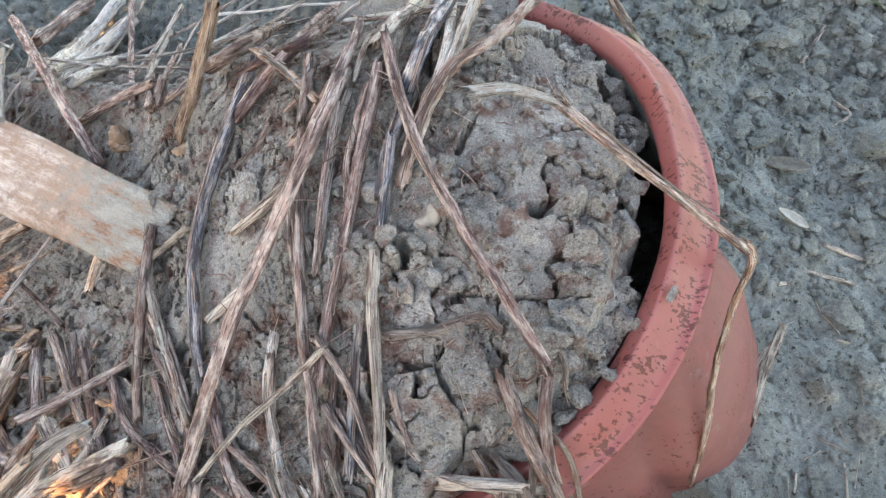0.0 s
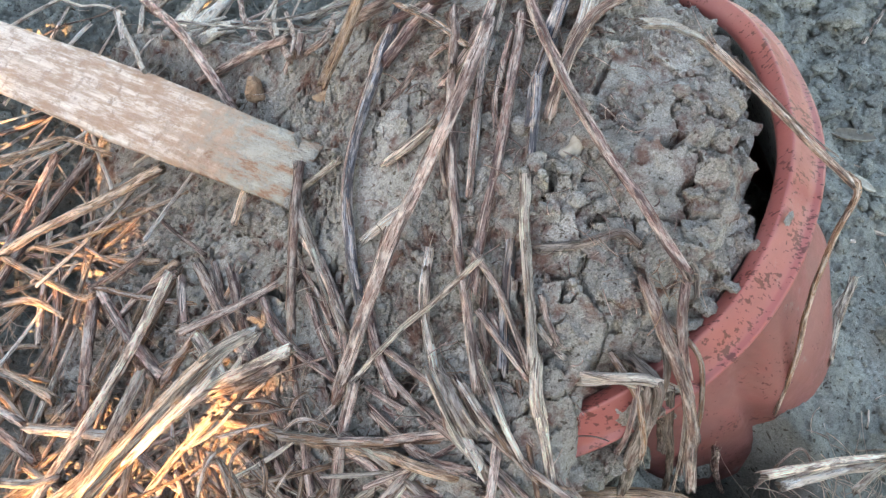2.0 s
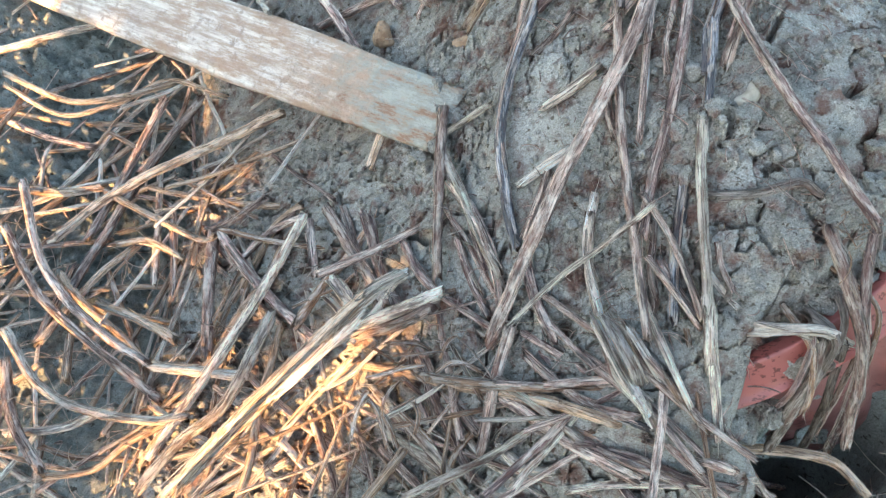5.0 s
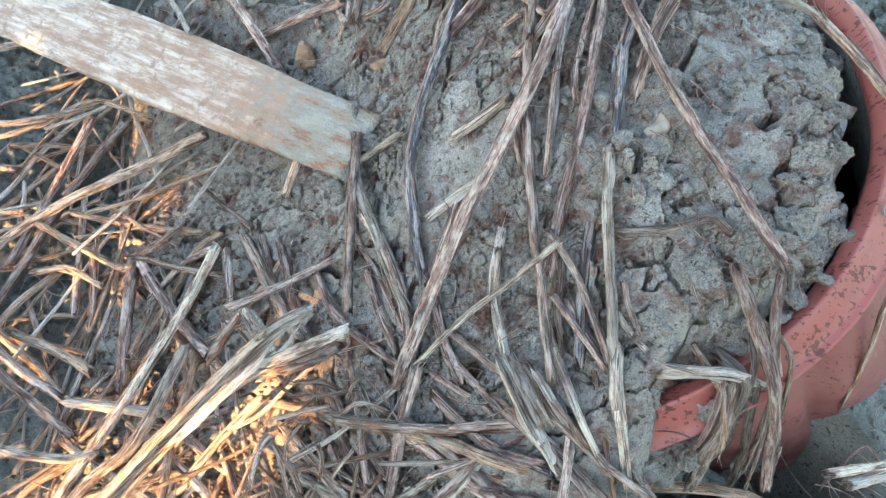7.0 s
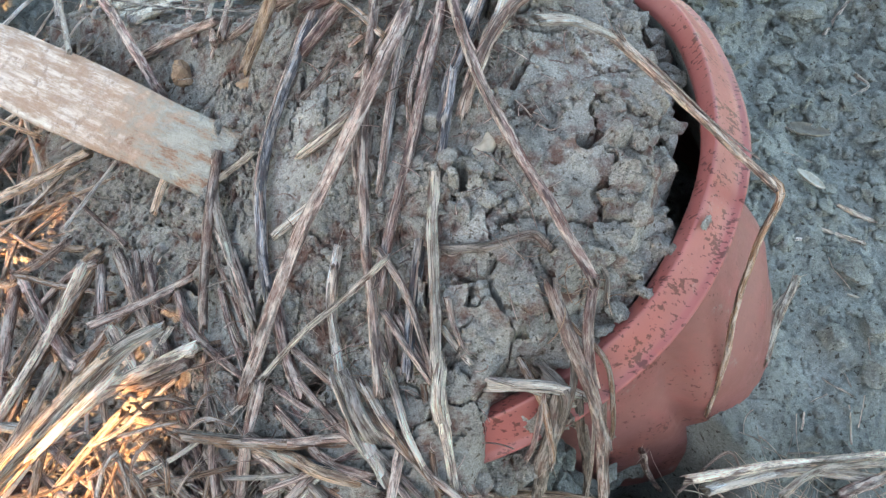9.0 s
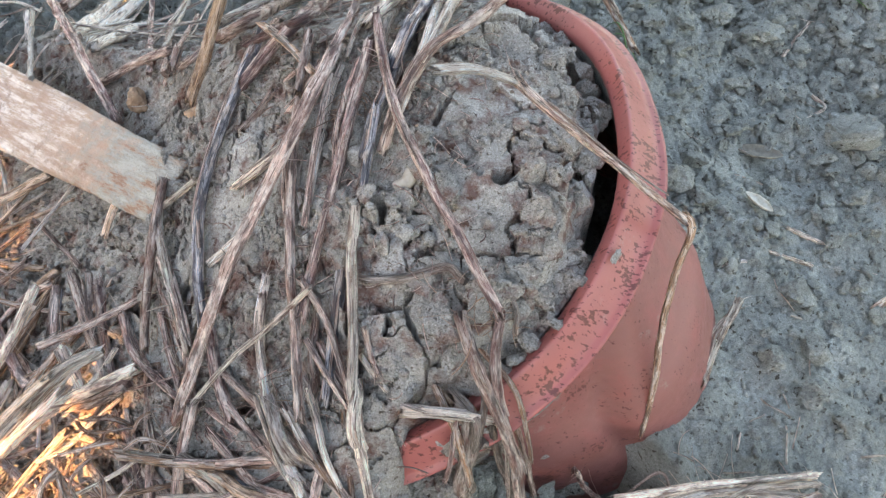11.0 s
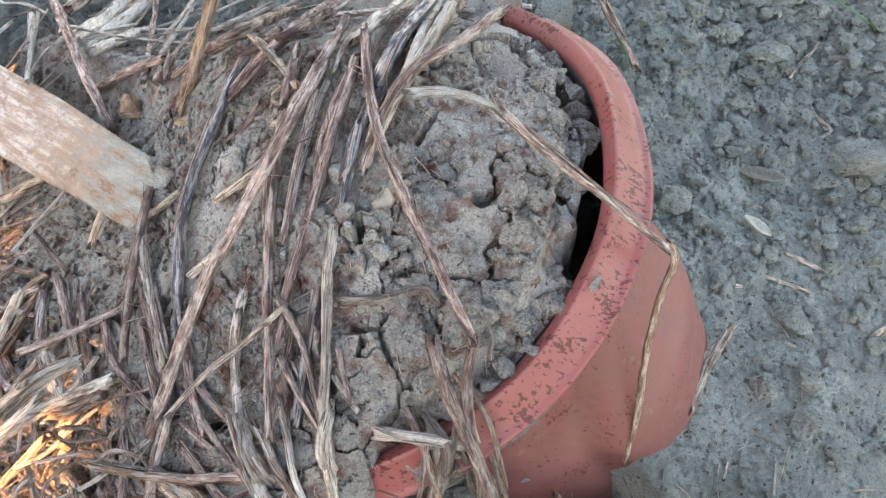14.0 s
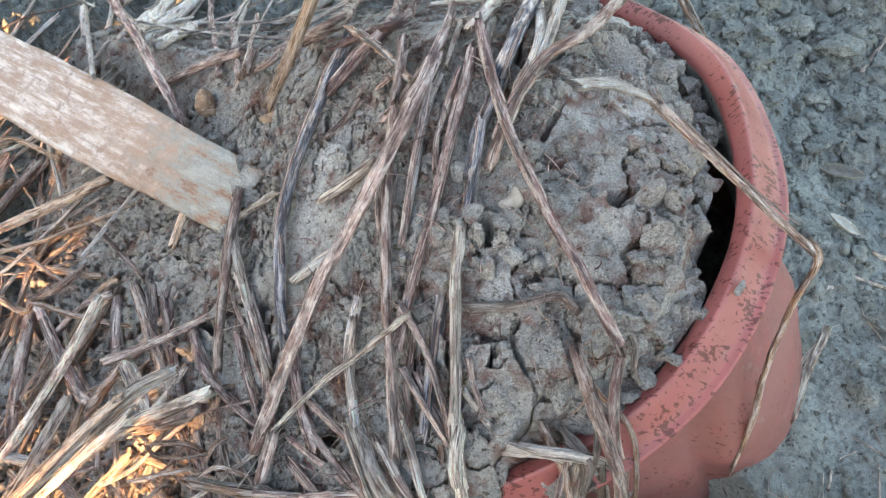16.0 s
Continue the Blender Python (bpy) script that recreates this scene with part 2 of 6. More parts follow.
def wood_material():
    """Old bamboo slat: pale streaks along x, caked with mud towards the end that lies on the mound."""
    m, nodes, links, bsdf = material("old_slat")
    co = nodes.new("ShaderNodeTexCoord").outputs["Object"]
    mp = nodes.new("ShaderNodeMapping")
    mp.inputs["Scale"].default_value = (24, 420, 420)
    links.new(co, mp.inputs["Vector"])
    g = noise_node(nodes, links, 1.0, 5, mp.outputs["Vector"], 0.6)
    c = ramp(nodes, links, g.outputs["Fac"], [(0.34, (0.46, 0.31, 0.235)), (0.5, (0.70, 0.55, 0.46)), (0.66, (0.84, 0.73, 0.64))]).outputs["Color"]
    mb = nodes.new("ShaderNodeMapping")
    mb.inputs["Scale"].default_value = (45, 190, 190)
    links.new(co, mb.inputs["Vector"])
    bl = noise_node(nodes, links, 1.0, 6, mb.outputs["Vector"], 0.72)
    b = ramp(nodes, links, bl.outputs["Fac"], [(0.45, (0, 0, 0)), (0.62, (0.85, 0.85, 0.85))]).outputs["Color"]
    c = mix(nodes, links, b, c, (0.36, 0.21, 0.14))
    pit = noise_node(nodes, links, 130, 6, co, 0.7)
    pp = ramp(nodes, links, pit.outputs["Fac"], [(0.54, (0, 0, 0)), (0.66, (0.8, 0.8, 0.8))]).outputs["Color"]
    c = mix(nodes, links, pp, c, (0.30, 0.175, 0.125))
    sep = nodes.new("ShaderNodeSeparateXYZ")
    links.new(co, sep.inputs[0])
    mud = noise_node(nodes, links, 90, 5, co, 0.7)
    far = nodes.new("ShaderNodeMapRange")
    far.inputs["From Min"].default_value, far.inputs["From Max"].default_value = 0.13, 0.0
    far.inputs["To Min"].default_value, far.inputs["To Max"].default_value = -0.22, 0.43
    links.new(sep.outputs["X"], far.inputs["Value"])
    add = nodes.new("ShaderNodeMath")
    links.new(far.outputs[0], add.inputs[0])
    links.new(mud.outputs["Fac"], add.inputs[1])
    # Whiter towards the far end: its sunlit glare mixed into the wood colour.
    far_glare = nodes.new("ShaderNodeMapRange")
    far_glare.inputs["From Min"].default_value, far_glare.inputs["From Max"].default_value = 0.10, 0.27
    far_glare.inputs["To Min"].default_value, far_glare.inputs["To Max"].default_value = 0.0, 0.12
    links.new(sep.outputs["X"], far_glare.inputs["Value"])
    c = mix(nodes, links, far_glare.outputs[0], c, (0.90, 0.83, 0.76))
    tint = nodes.new("ShaderNodeMapRange")
    tint.inputs["From Min"].default_value, tint.inputs["From Max"].default_value = 0.22, 0.03
    tint.inputs["To Min"].default_value, tint.inputs["To Max"].default_value = -0.08, 0.16
    links.new(sep.outputs["X"], tint.inputs["Value"])
    more = nodes.new("ShaderNodeMath")
    links.new(tint.outputs[0], more.inputs[0])
    links.new(bl.outputs["Fac"], more.inputs[1])
    tt = ramp(nodes, links, more.outputs[0], [(0.42, (0, 0, 0)), (0.62, (0.72, 0.72, 0.72))]).outputs["Color"]
    c = mix(nodes, links, tt, c, (0.46, 0.27, 0.175))
    mm = ramp(nodes, links, add.outputs[0], [(0.5, (0, 0, 0)), (0.74, (0.95, 0.95, 0.95))]).outputs["Color"]
    mudc = ramp(nodes, links, bl.outputs["Fac"], [(0.42, (0.30, 0.15, 0.09)), (0.48, (0.37, 0.27, 0.20)), (0.53, (0.33, 0.295, 0.245)), (0.62, (0.43, 0.39, 0.335))]).outputs["Color"]
    c = mix(nodes, links, mm, c, mudc)
    links.new(c, bsdf.inputs["Base Color"])
    bsdf.inputs["Roughness"].default_value = 0.75
    n1 = bump(nodes, links, g.outputs["Fac"], 0.6, 0.001)
    links.new(bump(nodes, links, mud.outputs["Fac"], 1.0, 0.005, n1), bsdf.inputs["Normal"])
    return m


SLAT = wood_material()


def plain_material(name, a, b, scale, rough):
    m, nodes, links, bsdf = material(name)
    co = nodes.new("ShaderNodeTexCoord").outputs["Object"]
    n = noise_node(nodes, links, scale, 5, co)
    links.new(ramp(nodes, links, n.outputs["Fac"], [(0.35, a), (0.65, b)]).outputs["Color"], bsdf.inputs["Base Color"])
    bsdf.inputs["Roughness"].default_value = rough
    links.new(bump(nodes, links, n.outputs["Fac"], 0.4, 0.0006), bsdf.inputs["Normal"])
    return m


SHELL = plain_material("snail_shell", (0.34, 0.27, 0.2), (0.52, 0.44, 0.35), 260, 0.35)
HUSK = plain_material("seed_husk", (0.13, 0.11, 0.085), (0.25, 0.215, 0.165), 260, 0.8)
# Orange sunlight on lumps among the straw, put into their colour.
LUMP_TONE = plain_material("sun_tinted_lump", (0.27, 0.16, 0.10), (0.46, 0.31, 0.2), 190, 0.95)
PALE_HUSK = plain_material("pale_husk", (0.38, 0.33, 0.25), (0.55, 0.5, 0.42), 260, 0.7)
GREEN = plain_material("grass_blade", (0.07, 0.16, 0.05), (0.12, 0.24, 0.07), 60, 0.6)


# ---- mesh helpers ----
def mesh_of(name, verts, faces, mat, shade=True):
    me = bpy.data.meshes.new(name)
    me.from_pydata([tuple(v) for v in verts], [], faces)
    me.materials.append(mat)
    if shade:
        me.polygons.foreach_set("use_smooth", [True] * len(me.polygons))
    me.update()
    return me


def sheet(name, xs, ys, height, mat, shade=True):
    gx, gy = np.meshgrid(xs, ys)
    gz = height(gx, gy)
    n, k = len(xs), len(ys)
    co = np.stack([gx.ravel(), gy.ravel(), gz.ravel()], 1)
    i = np.arange(n * k).reshape(k, n)
    quads = np.stack([i[:-1, :-1].ravel(), i[:-1, 1:].ravel(), i[1:, 1:].ravel(), i[1:, :-1].ravel()], 1)
    me = bpy.data.meshes.new(name)
    me.vertices.add(len(co))
    me.vertices.foreach_set("co", co.ravel())
    me.loops.add(quads.size)
    me.loops.foreach_set("vertex_index", quads.ravel())
    me.polygons.add(len(quads))
    me.polygons.foreach_set("loop_start", np.arange(0, quads.size, 4))
    me.polygons.foreach_set("loop_total", np.full(len(quads), 4))
    me.polygons.foreach_set("use_smooth", np.full(len(quads), shade))
    me.materials.append(mat)
    me.update(calc_edges=True)
    me.validate()
    return new(name, me)


# ---- the field ----
def crumbs(x, y, size, seed):
    """Rounded crumbs side by side: how far each point stands out, 0 to 1."""
    f1, f2, own, _, _ = cells(x + 0.15 * size * grain(x, y, size, seed + 5), y + 0.15 * size * grain(x, y, size, seed + 6), size, seed)
    return np.sqrt(np.clip(1 - (f1 / 0.72) ** 2, 0, 1)) * (0.35 + 0.65 * own)


def shards(x, y, size, seed):
    """Angular crumbs: each cell a flat facet with its own height and slope, about -1 to 1."""
    wx, wy = x + 0.3 * size * grain(x, y, 0.8 * size, seed + 5), y + 0.3 * size * grain(x, y, 0.8 * size, seed + 6)
    f1, f2, own, ax, ay = cells(wx, wy, size, seed)
    gap = 1 - smooth(0.0, 0.16, f2 - f1)
    return 2 * (own - 0.5) + 1.5 * ((own * 7 % 1 - 0.5) * ax + (own * 13 % 1 - 0.5) * ay) - 0.8 * gap


def ledges(n, steps, sharp):
    """Noise cut into terraces with steep, crumbling edges."""
    u = n * steps
    f = np.floor(u)
    return (f + smooth(0.0, sharp, u - f) + 0.2 * (u - f)) / steps


def field(x, y):
    near = np.exp(-((x / 0.9) ** 2 + (y / 0.9) ** 2))
    z = ground_height(x, y) + near * 0.010 * layered(x, y, 0.09, 3, 3)
    rough = smooth(-0.2, 0.9, 0.45 * layered(x, y, 0.12, 40, 2) + 4.5 * (y - 0.265) + 1.2 * smooth(0.15, 0.3, -x))
    z = z + near * (0.012 * crumbs(x, y, 0.025, 11) * rough + 0.010 * crumbs(x, y, 0.0105, 12) * rough + 0.0042 * shards(x, y, 0.0065, 15) * rough + 0.0010 * shards(x, y, 0.0034, 16) + 0.0004 * crumbs(x, y, 0.0045, 14) + 0.0007 * layered(x, y, 0.009, 13, 4))
    return z


def spread(a, b, step, far):
    inner = list(np.arange(a, b, step))
    out, s, p = [], step, b
    while p < far:
        out.append(p)
        s *= 1.35
        p += s
    low, s, p = [], step, a
    while p > -far:
        s *= 1.35
        p -= s
        low.append(p)
    return np.array(low[::-1] + inner + out)


ground = sheet("ground", spread(-0.46, 0.40, 0.0013, 60.0), spread(-0.02, 0.56, 0.0013, 60.0), field, EARTH)
tagged(ground, "dry grey-brown crumbly field earth", "ground", kind="structure")


CRACKS = [(-0.0143, 0.1096, -0.0080, 0.1085, 0.0007, 0.012), (-0.0080, 0.1085, -0.0016, 0.1078, 0.0006, 0.012), (-0.0025, 0.1081, 0.0011, 0.1154, 0.0004, 0.008), (-0.0025, 0.1073, 0.0029, 0.0967, 0.0003, 0.006), (0.0056, 0.1275, 0.0086, 0.1265, 0.0014, 0.016), (-0.0403, 0.1440, -0.0397, 0.1437, 0.0010, 0.012), (-0.1263, 0.1345, -0.1180, 0.1287, 0.0011, 0.014), (-0.0671, 0.0833, -0.0621, 0.0824, 0.0016, 0.016), (0.0161, 0.1620, 0.0228, 0.1708, 0.0006, 0.008), (0.0049, 0.1771, 0.0109, 0.1909, 0.0006, 0.012)]
CRACKS += [(0.0111, 0.2020, 0.0233, 0.2056, 0.0008, 0.012), (0.0300, 0.1528, 0.0385, 0.1562, 0.0021, 0.020), (0.0560, 0.1625, 0.0600, 0.1660, 0.0022, 0.018), (0.0367, 0.2258, 0.0420, 0.2330, 0.0024, 0.020), (0.0300, 0.2360, 0.0400, 0.2405, 0.0016, 0.018), (0.0215, 0.2280, 0.0300, 0.2325, 0.0012, 0.016), (0.0270, 0.2130, 0.0345, 0.2185, 0.0012, 0.014), (0.0029, 0.1274, 0.0062, 0.1290, 0.0015, 0.018), (0.0281, 0.2166, 0.0452, 0.2446, 0.0012, 0.014), (0.0029, 0.1412, 0.0011, 0.1339, 0.0006, 0.010), (0.0208, 0.1262, 0.0353, 0.1248, 0.0005, 0.010), (-0.0128, 0.1431, -0.0118, 0.1357, 0.0006, 0.010), (-0.0226, 0.1035, -0.0171, 0.0893, 0.0007, 0.010), (-0.0859, 0.1169, -0.0899, 0.1091, 0.0006, 0.008), (-0.0619, 0.0868, -0.0647, 0.0837, 0.0012, 0.014), (0.0336, 0.1358, 0.0405, 0.1413, 0.0006, 0.010)]


def mound_surface(x, y):
    base = mound_height(x, y)
    wx, wy = x + 0.008 * layered(x, y, 0.022, 60, 4), y + 0.008 * layered(x, y, 0.022, 61, 4)
    f1, f2, own, ax, ay = cells(wx, wy, 0.034, 21)
    g1, g2, gown, bx, by = cells(wx, wy, 0.0145, 22)
    inside = smooth(-0.06, 0.0, x)
    tilt = 0.010 * ((own * 7 % 1 - 0.5) * ax + (own * 13 % 1 - 0.5) * ay) + 0.004 * (own - 0.5)
    crack = (1 - smooth(0.003, 0.028, f2 - f1)) * smooth(-0.1, 0.1, layered(x, y, 0.035, 63, 2))
    rubble = np.exp(-((x + 0.003) / 0.017) ** 2 - ((y - 0.137) / 0.012) ** 2) + np.exp(-((x + 0.012) / 0.012) ** 2 - ((y - 0.088) / 0.010) ** 2) + np.exp(-((x - 0.034) / 0.020) ** 2 - ((y - 0.226) / 0.016) ** 2)
    pit = np.exp(-(((x - 0.011) / 0.010) ** 2 + ((y - 0.164) / 0.011) ** 2) ** 1.5)
    broken = np.clip(smooth(-0.05, 0.25, layered(x, y, 0.04, 65, 2)) * (1 - inside) + smooth(0.3, 0.6, rubble + 0.25 * layered(x, y, 0.012, 81, 3)), 0, 1)
    lump = (gown - 0.5) * 0.006 + 0.006 * ((gown * 7 % 1 - 0.5) * bx + (gown * 13 % 1 - 0.5) * by)
    slit = (1 - smooth(0.004, 0.07, g2 - g1))
    z = base + (0.45 + 0.55 * inside) * (tilt + 0.0045 * ledges(layered(x, y, 0.06, 66, 6), 0.9, 0.05)) - 0.016 * crack * (0.5 + 0.5 * inside) - 0.004 * pit
    z = z + (lump - 0.010 * slit) * broken * (0.6 + 0.4 * inside)
    crumbly = np.clip(smooth(0.25 - 0.4 * (1 - inside), 0.45 - 0.3 * (1 - inside), layered(x, y, 0.03, 69, 2)) + pit, 0, 1)
    h1, h2, hown, cx, cy = cells(wx + 0.3, wy, 0.0046, 78)
    flake = (hown - 0.5) * 0.0018 + 0.0024 * ((hown * 7 % 1 - 0.5) * cx + (hown * 13 % 1 - 0.5) * cy) - 0.0013 * (1 - smooth(0.01, 0.14, h2 - h1))
    z = z + 0.0012 * ledges(layered(x, y, 0.019, 80, 5), 1.3, 0.1) + 0.0003 * layered(x, y, 0.007, 73, 4) + flake * crumbly + 0.00045 * shards(x, y, 0.0022, 72) * (0.3 + 0.7 * crumbly)
    q = rim_share(x, y) + 0.045 * layered(x, y, 0.024, 70, 5)
    a = np.degrees(np.arctan2((y - RIM_C.y) / RIM_R, (x - RIM_C.x) / (RIM_R * 0.892)))
    ragged = a + 9 * layered(x, y, 0.04, 74, 2)
    visible = smooth(-82, -69, ragged) * (1 - smooth(47, 60, a))
    hollow = smooth(-28, -6, a) * visible
    upper = smooth(10, 26, a)
    slot = smooth(0.865, 0.89, q) * 0.07
    drop = ((smooth(0.82, 0.84, q) * 0.009 + smooth(0.93, 0.955, q) * 0.08) * (1 - upper) + slot * upper) * hollow + smooth(0.86, 0.94, q) * visible * (1 - hollow) * (0.012 + 0.006 * (1 - smooth(-62, -45, a)))
    gone = smooth(1.0, 1.02, rim_share(x, y)) * visible
    z = z - drop - gone * 0.25
    fill = upper * hollow * smooth(0.945, 0.96, rim_share(x, y) + 0.03 * layered(x, y, 0.016, 77, 4)) * (1 - smooth(0.985, 1.0, rim_share(x, y)))
    z = z + fill * (RIM_C.z + 0.505 * (x - RIM_C.x) - 0.006 + 0.004 * layered(x, y, 0.016, 76, 4) - z)
    over = smooth(47, 60, a) * (1 - smooth(100, 118, a)) * (1 - smooth(1.2, 1.32, q)) * smooth(0.85, 0.98, q)
    z = z + over * np.clip(RIM_C.z + 0.505 * (x - RIM_C.x) + 0.012 + 0.004 * layered(x, y, 0.02, 75, 4) - z, 0, 0.08)
    for x1, y1, x2, y2, wide, deep in CRACKS:
        lx, ly = x2 - x1, y2 - y1
        s = np.clip(((x - x1) * lx + (y - y1) * ly) / (lx * lx + ly * ly), 0, 1)
        d = np.hypot(x - x1 - s * lx, y - y1 - s * ly) + 0.0006 * layered(x, y, 0.006, 71, 2)
        z = z - deep * (1 - smooth(wide * 0.7, wide * 1.8 + 0.0004, d))
    edge = smooth(0.24, 0.30, -x) + smooth(0.36, 0.42, y) + smooth(0.0, 0.03, -y)
    return z - 0.05 * np.clip(edge, 0, 1)


mound = sheet("soil_mound", np.concatenate([np.arange(-0.31, -0.13, 0.0016), np.arange(-0.13, 0.1, 0.00062)]), np.concatenate([np.arange(-0.035, 0.03, 0.002), np.arange(0.03, 0.29, 0.00062), np.arange(0.29, 0.43, 0.0018)]), mound_surface, SOIL, False)
tagged(mound, "heaped cracked grey-brown soil spilling from the pot", "soil")


# ---- the pot ----
def part(name, verts, faces, mat, parent, label="", shade=True):
    ob = new(name, mesh_of(name, verts, faces, mat, shade))
    ob.parent = parent
    return tagged(ob, label) if label else ob


def ring_points(centre, normal, radius, count=120):
    n = Vector(normal).normalized()
    u = Vector((0, 1, 0)).cross(n).normalized()
    v = n.cross(u)
    return [Vector(centre) + radius * (math.cos(a) * u + math.sin(a) * v) for a in (2 * math.pi * k / count for k in range(count))]


def loft(rings):
    count = len(rings[0])
    verts = [p for r in rings for p in r]
    faces = [(i * count + k, i * count + (k + 1) % count, (i + 1) * count + (k + 1) % count, (i + 1) * count + k) for i in range(len(rings) - 1) for k in range(count)]
    return verts, faces


def plant_pot():
    base = new("plant_pot")
    tagged(base, "tilted terracotta-red plastic plant pot half sunk in soil", "plant pot")

    def collar(h, r):
        pts = ring_points(RIM_C - RIM_N * h, RIM_N, r)
        return [p + RIM_N * 0.0012 * noise.noise(p * 30) + (p - RIM_C).normalized() * 0.0016 * noise.noise(p * 22 + Vector((3, 0, 0))) for p in pts]

    rim = [collar(h, r) for h, r in ((0.055, 0.106), (0.020, 0.1105), (0.004, 0.1125), (0.0005, 0.1132), (-0.0008, 0.1142), (-0.0022, 0.1166), (-0.0036, 0.1188), (-0.0041, 0.1196), (-0.0041, 0.1201), (-0.0035, 0.1206), (-0.0022, 0.1211), (0.001, 0.1224),
                                     (0.006, 0.1243), (0.0095, 0.1258), (0.0104, 0.1266), (0.0109, 0.1278), (0.0116, 0.1285), (0.0124, 0.1286), (0.0133, 0.1281), (0.0140, 0.1262), (0.0145, 0.1230))]
    v, f = loft(rim[:3])
    # Earth colour stands in for the dark shade inside the pot.
    part("inner_wall", v, f, EARTH, base, "inner wall, earth-coloured to darken the gap")
    v, f = loft(rim[2:])
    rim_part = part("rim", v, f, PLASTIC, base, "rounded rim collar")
    top, belly = RIM_C - RIM_N * 0.0145, Vector((0.049, 0.1702, 0.0053))
    rings = []

    def shaped(ring, c, r, s):
        """Presses the soft wall of one ring out of round: a crease, the lobe beside it and the flattened near side."""
        fold = 2 - 52 * s
        for j, p in enumerate(ring):
            a = (j * 3 + 180) % 360 - 180
            push = 0.004 * smooth(fold - 3, fold + 5, a) * (1 - smooth(40, 70, a)) * smooth(0.04, 0.6, s)
            groove = 0.0045 * math.exp(-((a - fold + 4) / 3.0) ** 2)
            inset = smooth(0.3, 0.9, s) * (0.004 * smooth(-14, 8, -a) + 0.003 * smooth(30, 50, -a))
            ring[j] = p + (p - c).normalized() * (-0.0729 * s * r * smooth(10, 60, -a) + push - groove - inset + 0.0012 * noise.noise(p * 25))
        return ring

    for k in range(23):
        s = k / 22
        c = top.lerp(belly, s) + Vector((-0.0143, 0.0018, 0.0149)) * math.sin(math.pi * s)
        r = 0.1226 + (0.0944 - 0.1226) * s - 0.0078 * math.sin(math.pi * s)
        rings.append(shaped(ring_points(c, RIM_N, r), c, r, s))
    for k in range(1, 6):
        c, r = belly - RIM_N * 0.016 * k, 0.0944 - 0.001 * k
        rings.append(shaped(ring_points(c, RIM_N, r), c, r, 1.0))
    v, f = loft(rings)
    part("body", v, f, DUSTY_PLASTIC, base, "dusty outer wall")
    return rim_part


pot_rim = plant_pot()


# ---- stalks ----
LABELS = {
    "tan": "pale tan dry stalk lying on the soil", "weathered": "weathered grey-brown dry stalk on the soil mound",
    "purple": "purplish-brown dry stalk with peeling skin", "dark": "sooty black and grey dry stalk",
    "honey": "dry stalk in the pile, coloured warm as if sunlit", "bleached": "bleached pale dry stalk with flaking skin", "leaf": "brown dry leaf sheath split lengthwise", "root": "bent root coated in grey earth",
}
stalk_count = [0]


def curve_through(points, step):
    pts = [Vector(p) for p in points]
    if len(pts) == 2:
        pts.insert(1, pts[0].lerp(pts[1], 0.5) + Vector((0, 0, 0.0006)))
    ext = [2 * pts[0] - pts[1]] + pts + [2 * pts[-1] - pts[-2]]
    out = []
    for i in range(1, len(ext) - 2):
        a, b, c, d = ext[i - 1:i + 3]
        n = max(2, int((c - b).length / step))
        for k in range(n):
            t = k / n
            out.append(0.5 * (2 * b + (c - a) * t + (2 * a - 5 * b + 4 * c - d) * t * t + (3 * b - a - 3 * c + d) * t ** 3))
    out.append(pts[-1])
    return out


